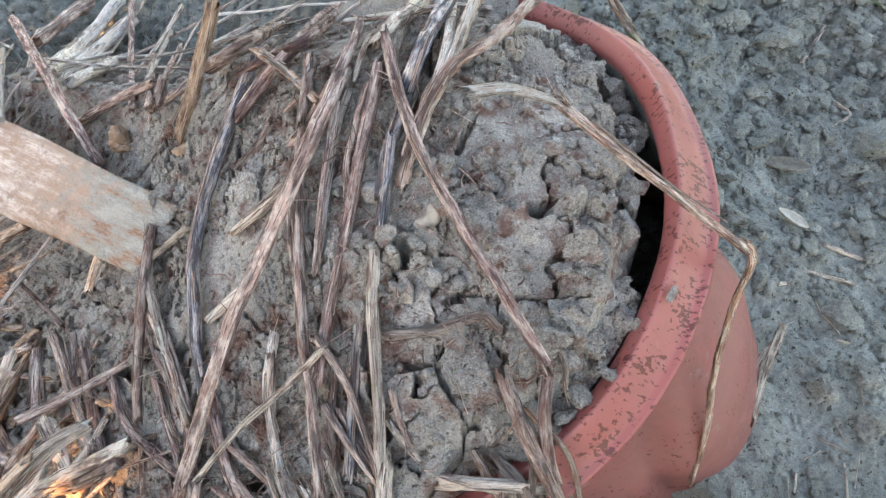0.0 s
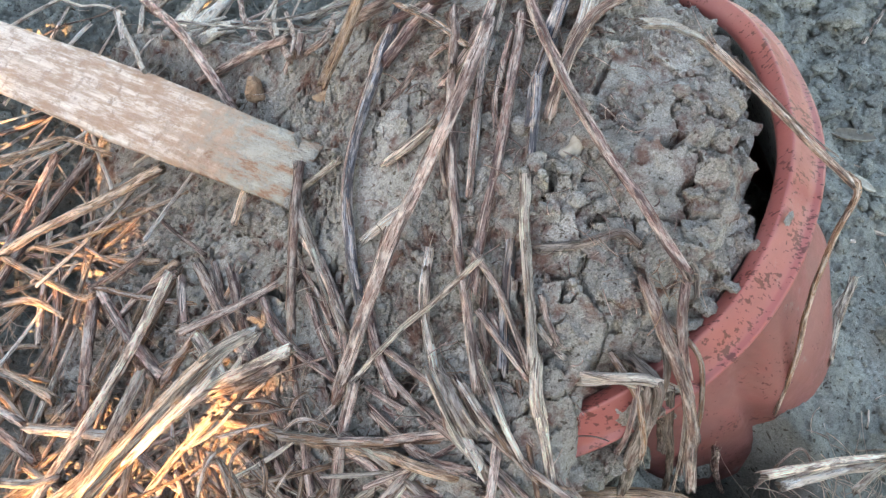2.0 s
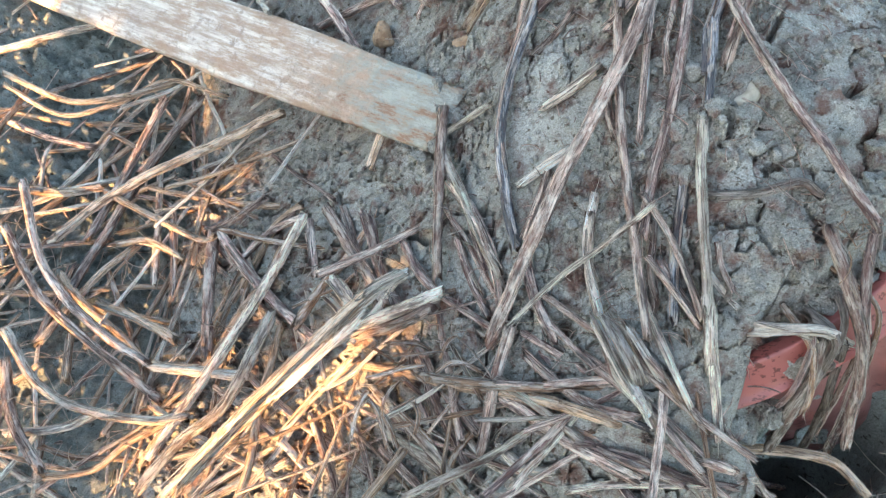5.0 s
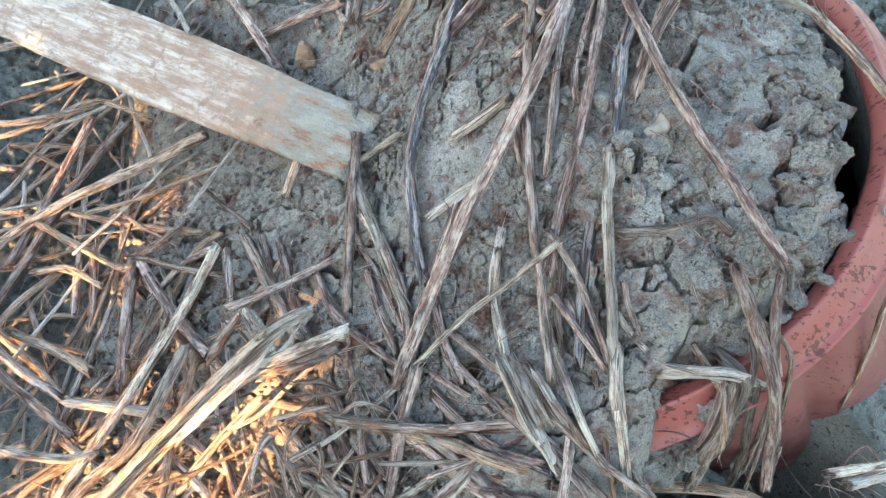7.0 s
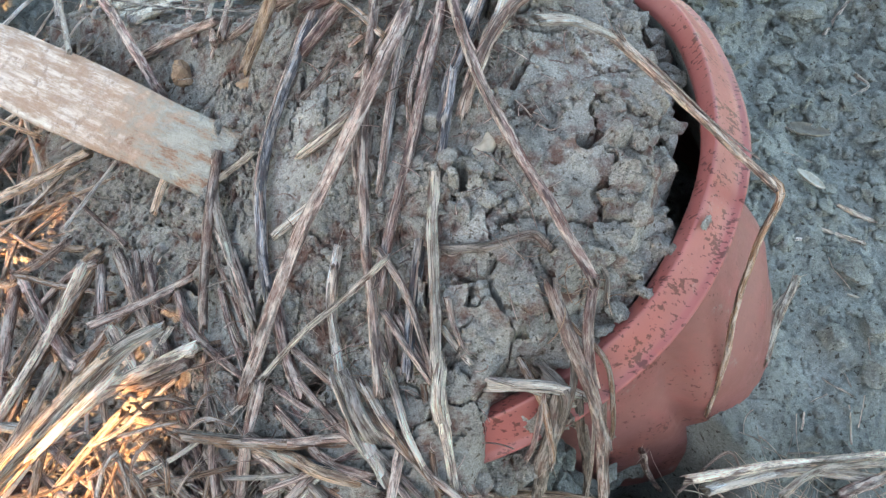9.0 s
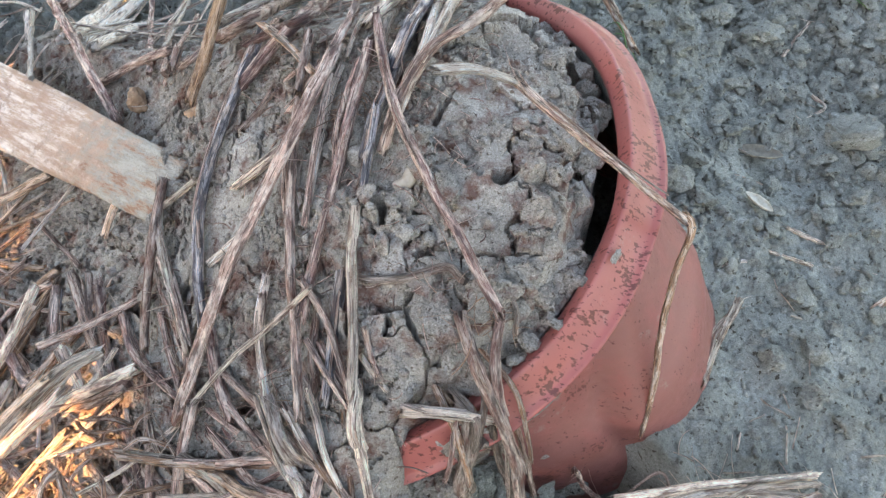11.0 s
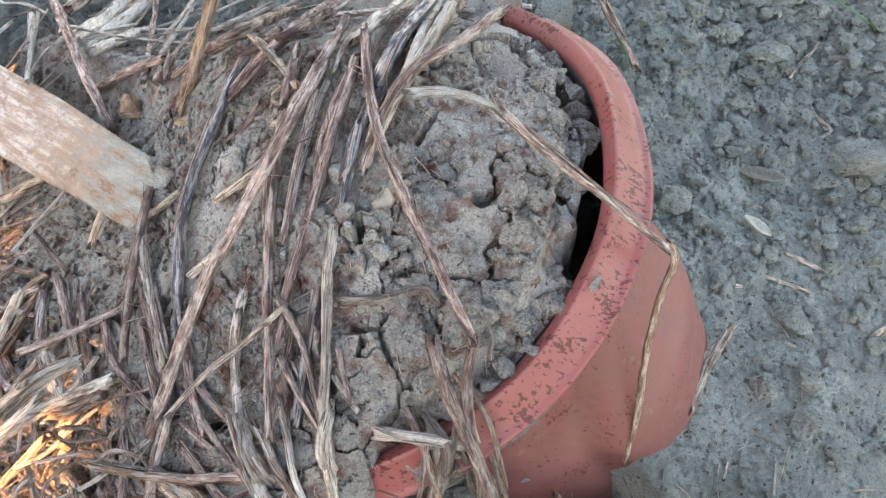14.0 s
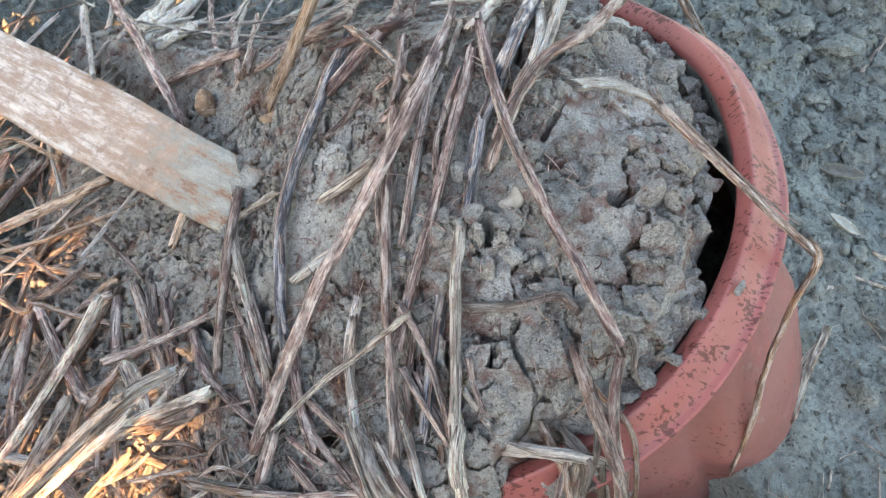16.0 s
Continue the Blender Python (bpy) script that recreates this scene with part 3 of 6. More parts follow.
def stem_mesh(name, points, radius, flat, mat, seed, sides=9):
    """A ribbed, slightly crooked hollow stem with swollen nodes and torn ends."""
    rng = random.Random(seed)
    line = curve_through(points, max(0.0016, radius * 0.9))
    n = len(line)
    off = rng.random() * 50
    ribs = [1 + rng.uniform(-0.30, 0.14) for _ in range(sides)]
    node_every, node_at = rng.uniform(0.035, 0.07), rng.random() * 0.04
    verts, uvs, faces = [], [], []
    along, side = 0.0, None
    for i, p in enumerate(line):
        t = (line[min(n - 1, i + 1)] - line[max(0, i - 1)]).normalized()
        if i:
            along += (p - line[i - 1]).length
        side = (Vector((0.3, 0.2, 1)).cross(t) if side is None else side - t * side.dot(t)).normalized()
        up = t.cross(side)
        p = p + side * radius * 0.2 * noise.noise(Vector((along * 60, off, 0))) + up * radius * 0.22 * noise.noise(Vector((along * 55, off, 9)))
        gap = abs((along + node_at) % node_every - node_every / 2)
        wide = radius * (1 + 0.13 * math.exp(-(gap / 0.0018) ** 2)) * (1 + 0.08 * noise.noise(Vector((along * 90, off, 4)))) * (1 - 0.12 * i / n)
        twist = along * 2 + off
        for k in range(sides):
            a = 2 * math.pi * k / sides
            w = wide * ribs[k] * (1 + 0.10 * noise.noise(Vector((along * 34, k * 3.1, off))))
            torn = t * (rng.uniform(-1.6, 1.0) * radius * (1 if i == n - 1 else -1)) if i in (0, n - 1) else Vector()
            q = p + side * (w * math.cos(a + twist * 0.15)) + up * (w * flat * math.sin(a + twist * 0.15)) + torn
            verts.append(q)
            uvs.append((k / sides, along))
    for i in range(n - 1):
        for k in range(sides):
            faces.append((i * sides + k, i * sides + (k + 1) % sides, (i + 1) * sides + (k + 1) % sides, (i + 1) * sides + k))
    faces.append(tuple(range(sides))[::-1])
    faces.append(tuple(range((n - 1) * sides, n * sides)))
    me = mesh_of(name, verts, faces, mat)
    layer = me.uv_layers.new(name="UVMap")
    vi = np.empty(len(me.loops), int)
    me.loops.foreach_get("vertex_index", vi)
    uv = np.array(uvs)[vi]
    starts = np.array([p.loop_start for p in me.polygons])
    for s in starts[:-2]:
        q = uv[s:s + 4]
        if q[:, 0].max() - q[:, 0].min() > 0.5:
            q[q[:, 0] < 0.5, 0] += 1
    layer.data.foreach_set("uv", uv.ravel())
    return me


def peeled(parent, points, radius, mat, rng):
    """A long thin strip of skin that follows the stalk and curls away from it at one end."""
    line = curve_through(points, 0.003)
    n = len(line)
    if n < 9:
        return
    i = rng.randrange(0, n - 7)
    run = line[i:i + rng.randint(6, min(26, n - i))]
    a = rng.uniform(0, 6.28)
    away = Vector((math.cos(a), math.sin(a), abs(math.sin(a * 2)) + 0.5)).normalized()
    curl = rng.uniform(0.2, 2.0)
    pts = [p + away * (radius * 0.9 + radius * curl * max(0, (k / len(run)) - 0.6) ** 1.5 * 2) for k, p in enumerate(run)]
    ob = new("peeling_strip", stem_mesh("peeling_strip", pts[::2] if len(pts) > 4 else pts, radius * rng.uniform(0.16, 0.34), 0.4, mat, rng.randrange(9999), 5))
    ob.parent = parent


def frayed(parent, points, radius, mat, rng):
    """A brush of split fibres at one end of a stalk."""
    ends = (Vector(points[0]), Vector(points[1])) if rng.random() < 0.5 else (Vector(points[-1]), Vector(points[-2]))
    way = (ends[0] - ends[1]).normalized()
    verts, faces, uvs = [], [], []
    for _ in range(rng.randint(4, 8)):
        d = (way + Vector((rng.gauss(0, 0.22), rng.gauss(0, 0.22), rng.gauss(0, 0.12)))).normalized()
        side = d.cross(Vector((0, 0, 1))).normalized()
        up = side.cross(d)
        p = ends[0] - way * radius * 2 + side * radius * rng.uniform(-0.8, 0.8) + up * radius * rng.uniform(-0.3, 0.8)
        long, w, bend = rng.uniform(0.003, 0.010), radius * rng.uniform(0.1, 0.25), Vector((rng.gauss(0, 0.3), rng.gauss(0, 0.3), rng.gauss(-0.1, 0.2)))
        base = len(verts)
        for k in range(4):
            s = k / 3
            c = p + d * (long * s) + bend * (long * s * s)
            for j in range(3):
                t = 2.0944 * j
                verts.append(c + (side * math.cos(t) + up * (0.6 * math.sin(t))) * w * (1 - 0.8 * s))
                uvs.append((j / 3 + base * 0.13, s * long + base * 0.01))
        for k in range(3):
            for j in range(3):
                faces.append((base + k * 3 + j, base + k * 3 + (j + 1) % 3, base + k * 3 + 3 + (j + 1) % 3, base + k * 3 + 3 + j))
    me = mesh_of("frayed_end", verts, faces, mat)
    vi = np.empty(len(me.loops), int)
    me.loops.foreach_get("vertex_index", vi)
    me.uv_layers.new(name="UVMap").data.foreach_set("uv", (np.array(uvs)[vi] + 0.0).ravel())
    ob = tagged(new("frayed_end", me), kind="stuff")
    ob.parent = parent


def stalk(name, kind, radius, flat, *points):
    stalk_count[0] += 1
    rng = random.Random(stalk_count[0] * 7)
    if kind == "tan" and points[0][0] < -0.14 and points[0][1] < 0.27 and rng.random() < 0.55:
        kind = "honey"
    elif kind == "tan" and rng.random() < 0.22 or kind in ("tan", "weathered") and points[0][1] > 0.28 and rng.random() < 0.3:
        kind = "bleached"
    ob = new(name, stem_mesh(name, points, radius * 0.95, flat, STRAW[kind], stalk_count[0], 14))
    tagged(ob, LABELS[kind], "straw", "stalks strewn over the mound")
    if kind != "root":
        skin = STRAW["tan" if kind in ("tan", "leaf", "honey", "bleached") else "weathered"]
        for _ in range(rng.choice((2, 3, 3, 4))):
            peeled(ob, points, radius, skin, rng)
        if rng.random() < 0.7:
            frayed(ob, points, radius, skin, rng)
    return ob


stalk("dry_stalk", "purple", 0.0021, 1.00, (-0.021, 0.225, 0.167), (-0.011, 0.178, 0.172), (0.003, 0.148, 0.166), (0.016, 0.125, 0.162), (0.031, 0.099, 0.155))
stalk("dry_stalk", "weathered", 0.0031, 1.00, (-0.035, 0.208, 0.166), (-0.045, 0.175, 0.161), (-0.058, 0.148, 0.147), (-0.072, 0.122, 0.129), (-0.082, 0.100, 0.109), (-0.091, 0.080, 0.090))
stalk("dry_stalk", "weathered", 0.0025, 1.00, (-0.084, 0.083, 0.097), (-0.088, 0.068, 0.085), (-0.092, 0.044, 0.064))
stalk("dry_stalk", "dark", 0.0032, 1.00, (-0.073, 0.241, 0.140), (-0.080, 0.209, 0.138), (-0.087, 0.188, 0.128), (-0.091, 0.161, 0.119), (-0.088, 0.134, 0.113), (-0.083, 0.113, 0.108))
stalk("dry_stalk", "purple", 0.0027, 1.00, (-0.080, 0.110, 0.108), (-0.075, 0.092, 0.102), (-0.068, 0.078, 0.100))
stalk("dry_stalk", "weathered", 0.0022, 1.00, (-0.049, 0.223, 0.156), (-0.049, 0.175, 0.151), (-0.048, 0.146, 0.143), (-0.045, 0.119, 0.135), (-0.041, 0.094, 0.126), (-0.038, 0.072, 0.120))
stalk("dry_stalk", "purple", 0.0027, 1.00, (-0.022, 0.209, 0.166), (-0.027, 0.175, 0.161), (-0.032, 0.146, 0.150), (-0.037, 0.125, 0.139), (-0.040, 0.105, 0.130))
stalk("dry_stalk", "dark", 0.0020, 1.00, (-0.017, 0.179, 0.165), (-0.020, 0.145, 0.155))
stalk("dry_stalk", "tan", 0.0023, 1.00, (-0.022, 0.143, 0.155), (-0.022, 0.121, 0.146), (-0.020, 0.099, 0.136), (-0.019, 0.078, 0.129))
stalk("dry_stalk", "dark", 0.0023, 1.00, (-0.026, 0.124, 0.141), (-0.028, 0.102, 0.129), (-0.029, 0.077, 0.121))
stalk("dry_stalk", "weathered", 0.0015, 1.00, (-0.037, 0.199, 0.161), (-0.040, 0.166, 0.153), (-0.042, 0.139, 0.143))
stalk("dry_stalk", "weathered", 0.0026, 1.00, (0.034, 0.242, 0.167), (0.016, 0.208, 0.179), (0.003, 0.197, 0.178), (-0.007, 0.180, 0.171), (-0.014, 0.160, 0.160))
stalk("dry_stalk", "tan", 0.0025, 1.00, (0.012, 0.247, 0.162), (0.003, 0.201, 0.176), (-0.004, 0.186, 0.173))
stalk("dry_stalk", "dark", 0.0031, 1.00, (0.002, 0.255, 0.155), (-0.007, 0.213, 0.172), (-0.013, 0.194, 0.167))
stalk("dry_stalk", "tan", 0.0029, 1.00, (-0.008, 0.256, 0.154), (-0.018, 0.231, 0.165), (-0.024, 0.220, 0.166))
stalk("dry_stalk", "weathered", 0.0022, 1.00, (-0.031, 0.239, 0.158), (-0.035, 0.213, 0.163), (-0.044, 0.196, 0.157), (-0.053, 0.187, 0.149))
stalk("dry_stalk", "tan", 0.0013, 1.00, (-0.037, 0.114, 0.140), (-0.052, 0.105, 0.126), (-0.068, 0.096, 0.113), (-0.087, 0.082, 0.094))
stalk("dry_stalk", "weathered", 0.0015, 1.00, (-0.041, 0.118, 0.139), (-0.031, 0.105, 0.133), (-0.024, 0.089, 0.128), (-0.020, 0.077, 0.124))
stalk("dry_stalk", "weathered", 0.0027, 1.00, (0.017, 0.101, 0.150), (0.023, 0.086, 0.143), (0.032, 0.073, 0.128), (0.040, 0.064, 0.104), (0.045, 0.052, 0.075))
stalk("dry_stalk", "purple", 0.0019, 1.00, (0.031, 0.100, 0.152), (0.030, 0.087, 0.143), (0.034, 0.074, 0.126), (0.044, 0.063, 0.095))
stalk("split_stalk", "tan", 0.0014, 0.50, (0.025, 0.086, 0.140), (0.034, 0.074, 0.122), (0.038, 0.062, 0.098), (0.040, 0.053, 0.070))
stalk("dry_stalk", "tan", 0.0023, 1.00, (-0.002, 0.077, 0.119), (0.017, 0.073, 0.130), (0.034, 0.076, 0.115))
stalk("dry_stalk", "tan", 0.0013, 1.00, (-0.006, 0.079, 0.122), (0.013, 0.073, 0.126), (0.032, 0.074, 0.106))
stalk("dry_stalk", "root", 0.0019, 1.00, (-0.018, 0.117, 0.142), (-0.002, 0.117, 0.146), (0.012, 0.121, 0.148), (0.018, 0.116, 0.148))
stalk("dry_stalk", "root", 0.0012, 1.00, (0.033, 0.113, 0.148), (0.037, 0.106, 0.146), (0.037, 0.098, 0.142))
stalk("dry_stalk", "tan", 0.0024, 1.00, (-0.055, 0.173, 0.143), (-0.065, 0.167, 0.137), (-0.075, 0.164, 0.128))
stalk("dry_stalk", "tan", 0.0024, 1.00, (-0.116, 0.182, 0.102), (-0.114, 0.163, 0.099), (-0.104, 0.138, 0.101), (-0.095, 0.116, 0.100), (-0.089, 0.104, 0.100))
stalk("dry_stalk", "purple", 0.0017, 1.00, (-0.106, 0.145, 0.101), (-0.099, 0.123, 0.097), (-0.093, 0.107, 0.095))
stalk("dry_stalk", "tan", 0.0018, 1.00, (-0.056, 0.124, 0.129), (-0.058, 0.106, 0.119), (-0.053, 0.084, 0.112))
stalk("dry_stalk", "weathered", 0.0014, 1.00, (-0.038, 0.099, 0.127), (-0.029, 0.086, 0.126), (-0.020, 0.075, 0.121))
stalk("dry_leaf", "leaf", 0.0025, 0.35, (-0.073, 0.239, 0.144), (-0.056, 0.215, 0.156), (-0.043, 0.197, 0.161))
stalk("dry_stalk", "tan", 0.0013, 1.00, (-0.017, 0.093, 0.129), (-0.011, 0.086, 0.126), (-0.007, 0.082, 0.125))
stalk("dry_stalk", "tan", 0.0017, 1.00, (-0.057, 0.118, 0.126), (-0.057, 0.100, 0.116), (-0.053, 0.081, 0.112))
stalk("split_stalk", "tan", 0.0028, 0.40, (-0.052, 0.082, 0.114), (-0.042, 0.062, 0.114), (-0.028, 0.058, 0.076))
stalk("dry_stalk", "tan", 0.0016, 1.00, (-0.044, 0.077, 0.117), (-0.030, 0.060, 0.106), (-0.008, 0.059, 0.053))
stalk("dry_stalk", "weathered", 0.0015, 1.00, (-0.039, 0.088, 0.121), (-0.029, 0.075, 0.103), (-0.022, 0.058, 0.094))
stalk("dry_stalk", "weathered", 0.0025, 1.00, (-0.019, 0.084, 0.129), (-0.015, 0.066, 0.113), (0.002, 0.059, 0.042))
stalk("dry_stalk", "weathered", 0.0016, 1.00, (-0.035, 0.114, 0.130), (-0.036, 0.095, 0.123), (-0.034, 0.087, 0.120))
stalk("dry_stalk", "tan", 0.0022, 1.00, (-0.065, 0.143, 0.130), (-0.083, 0.136, 0.115))
stalk("dry_stalk", "weathered", 0.0018, 1.00, (-0.072, 0.138, 0.122), (-0.080, 0.115, 0.108))
stalk("dry_stalk", "weathered", 0.0024, 1.00, (-0.115, 0.182, 0.104), (-0.115, 0.153, 0.099), (-0.114, 0.125, 0.090), (-0.113, 0.110, 0.083))
stalk("dry_stalk", "weathered", 0.0027, 1.00, (-0.111, 0.149, 0.098), (-0.097, 0.124, 0.101), (-0.089, 0.101, 0.097), (-0.087, 0.088, 0.092))
stalk("dry_stalk", "purple", 0.0018, 1.00, (-0.106, 0.123, 0.093), (-0.099, 0.105, 0.089), (-0.092, 0.091, 0.089))
stalk("dry_stalk", "tan", 0.0023, 1.00, (-0.142, 0.186, 0.083), (-0.148, 0.170, 0.074))
stalk("dry_stalk", "purple", 0.0035, 1.00, (-0.262, 0.389, 0.021), (-0.192, 0.286, 0.075), (-0.159, 0.239, 0.073))
# Sunlit orange of this upright stalk is put into its colour.
stalk("dry_stalk", "honey", 0.0028, 1.00, (-0.081, 0.231, 0.176), (-0.093, 0.224, 0.147), (-0.108, 0.218, 0.114))
stalk("dry_stalk", "purple", 0.0022, 1.00, (-0.198, 0.417, 0.012), (-0.181, 0.356, 0.028), (-0.140, 0.253, 0.093))
stalk("dry_stalk", "tan", 0.0021, 1.00, (-0.262, 0.361, 0.025), (-0.234, 0.293, 0.036))
stalk("dry_stalk", "tan", 0.0046, 1.00, (-0.195, 0.406, 0.008), (-0.207, 0.350, 0.027), (-0.219, 0.293, 0.049))
stalk("dry_stalk", "weathered", 0.0034, 1.00, (-0.095, 0.242, 0.131), (-0.078, 0.252, 0.136), (-0.093, 0.371, 0.035), (-0.070, 0.400, 0.024))
stalk("dry_stalk", "tan", 0.0034, 1.00, (-0.192, 0.361, 0.016), (-0.183, 0.288, 0.074))
stalk("dry_stalk", "weathered", 0.0024, 1.00, (-0.121, 0.255, 0.111), (-0.122, 0.240, 0.110))
stalk("dry_stalk", "weathered", 0.0024, 1.00, (-0.130, 0.265, 0.099), (-0.155, 0.267, 0.083), (-0.185, 0.270, 0.060))
stalk("dry_stalk", "purple", 0.0030, 1.00, (-0.070, 0.397, 0.021), (-0.056, 0.247, 0.143), (-0.068, 0.221, 0.146), (-0.079, 0.209, 0.137))
stalk("dry_stalk", "tan", 0.0033, 1.00, (-0.101, 0.401, 0.016), (-0.126, 0.366, 0.027), (-0.139, 0.341, 0.039))
stalk("dry_stalk", "weathered", 0.0043, 1.00, (-0.233, 0.434, -0.003), (-0.250, 0.378, 0.011))
stalk("dry_stalk", "tan", 0.0040, 1.00, (-0.213, 0.432, -0.001), (-0.221, 0.384, 0.009), (-0.206, 0.297, 0.067))
stalk("dry_stalk", "weathered", 0.0023, 1.00, (-0.164, 0.344, 0.035), (-0.125, 0.239, 0.109))
stalk("dry_stalk", "weathered", 0.0019, 1.00, (-0.122, 0.345, 0.039), (-0.108, 0.246, 0.117), (-0.120, 0.245, 0.107))
stalk("dry_stalk", "purple", 0.0024, 1.00, (-0.058, 0.407, 0.021), (-0.049, 0.241, 0.151), (-0.066, 0.233, 0.147), (-0.080, 0.230, 0.140))
stalk("dry_stalk", "weathered", 0.0021, 1.00, (-0.048, 0.211, 0.161), (-0.049, 0.188, 0.157))
stalk("dry_stalk", "leaf", 0.0036, 0.50, (0.091, 0.391, 0.050), (0.104, 0.369, 0.040), (0.119, 0.343, 0.030))
stalk("dry_stalk", "weathered", 0.0015, 1.00, (-0.026, 0.204, 0.162), (-0.032, 0.178, 0.156), (-0.032, 0.163, 0.152))
stalk("dry_stalk", "weathered", 0.0021, 1.00, (0.004, 0.290, 0.127), (0.002, 0.218, 0.171), (-0.002, 0.196, 0.172), (-0.014, 0.161, 0.160))
stalk("dry_stalk", "tan", 0.0025, 1.00, (-0.175, 0.145, 0.069), (-0.193, 0.119, 0.046), (-0.212, 0.091, 0.028), (-0.238, 0.049, 0.011))
stalk("dry_stalk", "tan", 0.0028, 1.00, (-0.111, 0.097, 0.094), (-0.139, 0.091, 0.077), (-0.161, 0.083, 0.062), (-0.186, 0.067, 0.042), (-0.206, 0.048, 0.024))
stalk("dry_stalk", "tan", 0.0023, 1.00, (-0.145, 0.082, 0.061), (-0.162, 0.070, 0.046), (-0.178, 0.054, 0.033))
stalk("dry_stalk", "weathered", 0.0027, 1.00, (-0.114, 0.093, 0.091), (-0.128, 0.090, 0.079), (-0.145, 0.090, 0.066))
stalk("dry_stalk", "tan", 0.0023, 1.00, (-0.138, 0.072, 0.053), (-0.118, 0.053, 0.058), (-0.096, 0.030, 0.055))
stalk("dry_stalk", "weathered", 0.0019, 1.00, (-0.153, 0.073, 0.042), (-0.142, 0.055, 0.041), (-0.134, 0.035, 0.037))
stalk("dry_stalk", "purple", 0.0027, 1.00, (-0.120, 0.084, 0.068), (-0.107, 0.059, 0.062), (-0.093, 0.034, 0.056))
stalk("dry_stalk", "weathered", 0.0025, 1.00, (-0.108, 0.068, 0.067), (-0.092, 0.050, 0.068))
stalk("dry_stalk", "tan", 0.0027, 1.00, (-0.144, 0.083, 0.052), (-0.119, 0.074, 0.066), (-0.095, 0.066, 0.075), (-0.072, 0.059, 0.087), (-0.050, 0.048, 0.100), (-0.007, 0.058, 0.045), (0.022, 0.058, 0.048), (0.049, 0.054, 0.052), (0.062, 0.041, 0.052))
stalk("dry_stalk", "dark", 0.0018, 1.00, (-0.065, 0.056, 0.091), (-0.050, 0.051, 0.099), (-0.035, 0.045, 0.102))
stalk("dry_stalk", "weathered", 0.0026, 1.00, (-0.086, 0.063, 0.079), (-0.064, 0.046, 0.084), (-0.040, 0.033, 0.086), (-0.007, 0.039, 0.039))
stalk("dry_stalk", "tan", 0.0019, 1.00, (-0.083, 0.044, 0.068), (-0.075, 0.038, 0.069), (-0.064, 0.036, 0.074))
stalk("dry_stalk", "weathered", 0.0020, 1.00, (-0.037, 0.042, 0.101), (0.007, 0.050, 0.042), (0.028, 0.040, 0.042))
stalk("split_stalk", "tan", 0.0028, 0.50, (-0.055, 0.083, 0.112), (-0.045, 0.063, 0.109), (-0.036, 0.050, 0.106))
stalk("dry_stalk", "weathered", 0.0015, 1.00, (-0.046, 0.078, 0.116), (-0.031, 0.060, 0.105), (-0.003, 0.060, 0.064))
stalk("dry_stalk", "tan", 0.0025, 1.00, (-0.018, 0.083, 0.129), (-0.016, 0.064, 0.116), (0.007, 0.062, 0.042))
stalk("dry_stalk", "weathered", 0.0028, 1.00, (-0.344, 0.166, 0.007), (-0.315, 0.129, 0.006), (-0.280, 0.103, 0.007), (-0.240, 0.076, 0.010))
stalk("dry_stalk", "weathered", 0.0025, 1.00, (-0.345, 0.197, 0.006), (-0.318, 0.146, 0.006), (-0.284, 0.114, 0.009), (-0.250, 0.094, 0.009))
stalk("dry_stalk", "tan", 0.0026, 1.00, (-0.246, 0.091, 0.014), (-0.221, 0.087, 0.022), (-0.195, 0.082, 0.032))
stalk("dry_stalk", "tan", 0.0024, 1.00, (-0.320, 0.104, 0.016), (-0.297, 0.079, 0.014), (-0.274, 0.069, 0.012), (-0.241, 0.064, 0.016), (-0.223, 0.067, 0.019))
stalk("dry_stalk", "weathered", 0.0029, 1.00, (-0.322, 0.094, 0.004), (-0.307, 0.063, 0.004), (-0.287, 0.041, 0.004))
stalk("dry_stalk", "tan", 0.0019, 1.00, (-0.287, 0.039, 0.003), (-0.265, 0.044, 0.003), (-0.249, 0.057, 0.008), (-0.224, 0.069, 0.016))
stalk("dry_stalk", "tan", 0.0024, 1.00, (-0.313, 0.059, -0.001), (-0.288, 0.063, -0.001), (-0.263, 0.074, 0.003))
stalk("dry_stalk", "tan", 0.0029, 1.00, (-0.202, 0.224, 0.043), (-0.231, 0.217, 0.028), (-0.262, 0.208, 0.015), (-0.297, 0.189, 0.005), (-0.320, 0.161, 0.003))
stalk("dry_stalk", "weathered", 0.0031, 1.00, (-0.255, 0.252, 0.017), (-0.278, 0.212, 0.006), (-0.295, 0.163, 0.001), (-0.305, 0.131, -0.002))
stalk("dry_stalk", "weathered", 0.0029, 1.00, (-0.279, 0.261, 0.008), (-0.294, 0.209, -0.002), (-0.304, 0.169, -0.004))
stalk("dry_stalk", "tan", 0.0016, 1.00, (-0.374, 0.261, 0.009), (-0.335, 0.241, 0.010), (-0.303, 0.248, 0.014), (-0.274, 0.259, 0.023), (-0.235, 0.241, 0.033))
stalk("dry_stalk", "tan", 0.0019, 1.00, (-0.374, 0.266, 0.013), (-0.331, 0.247, 0.015), (-0.298, 0.248, 0.020), (-0.269, 0.255, 0.026))
stalk("dry_stalk", "weathered", 0.0026, 1.00, (-0.373, 0.244, -0.003), (-0.345, 0.234, -0.004), (-0.316, 0.227, -0.001))
stalk("dry_stalk", "tan", 0.0028, 1.00, (-0.345, 0.197, -0.002), (-0.323, 0.195, -0.001), (-0.301, 0.199, 0.001))
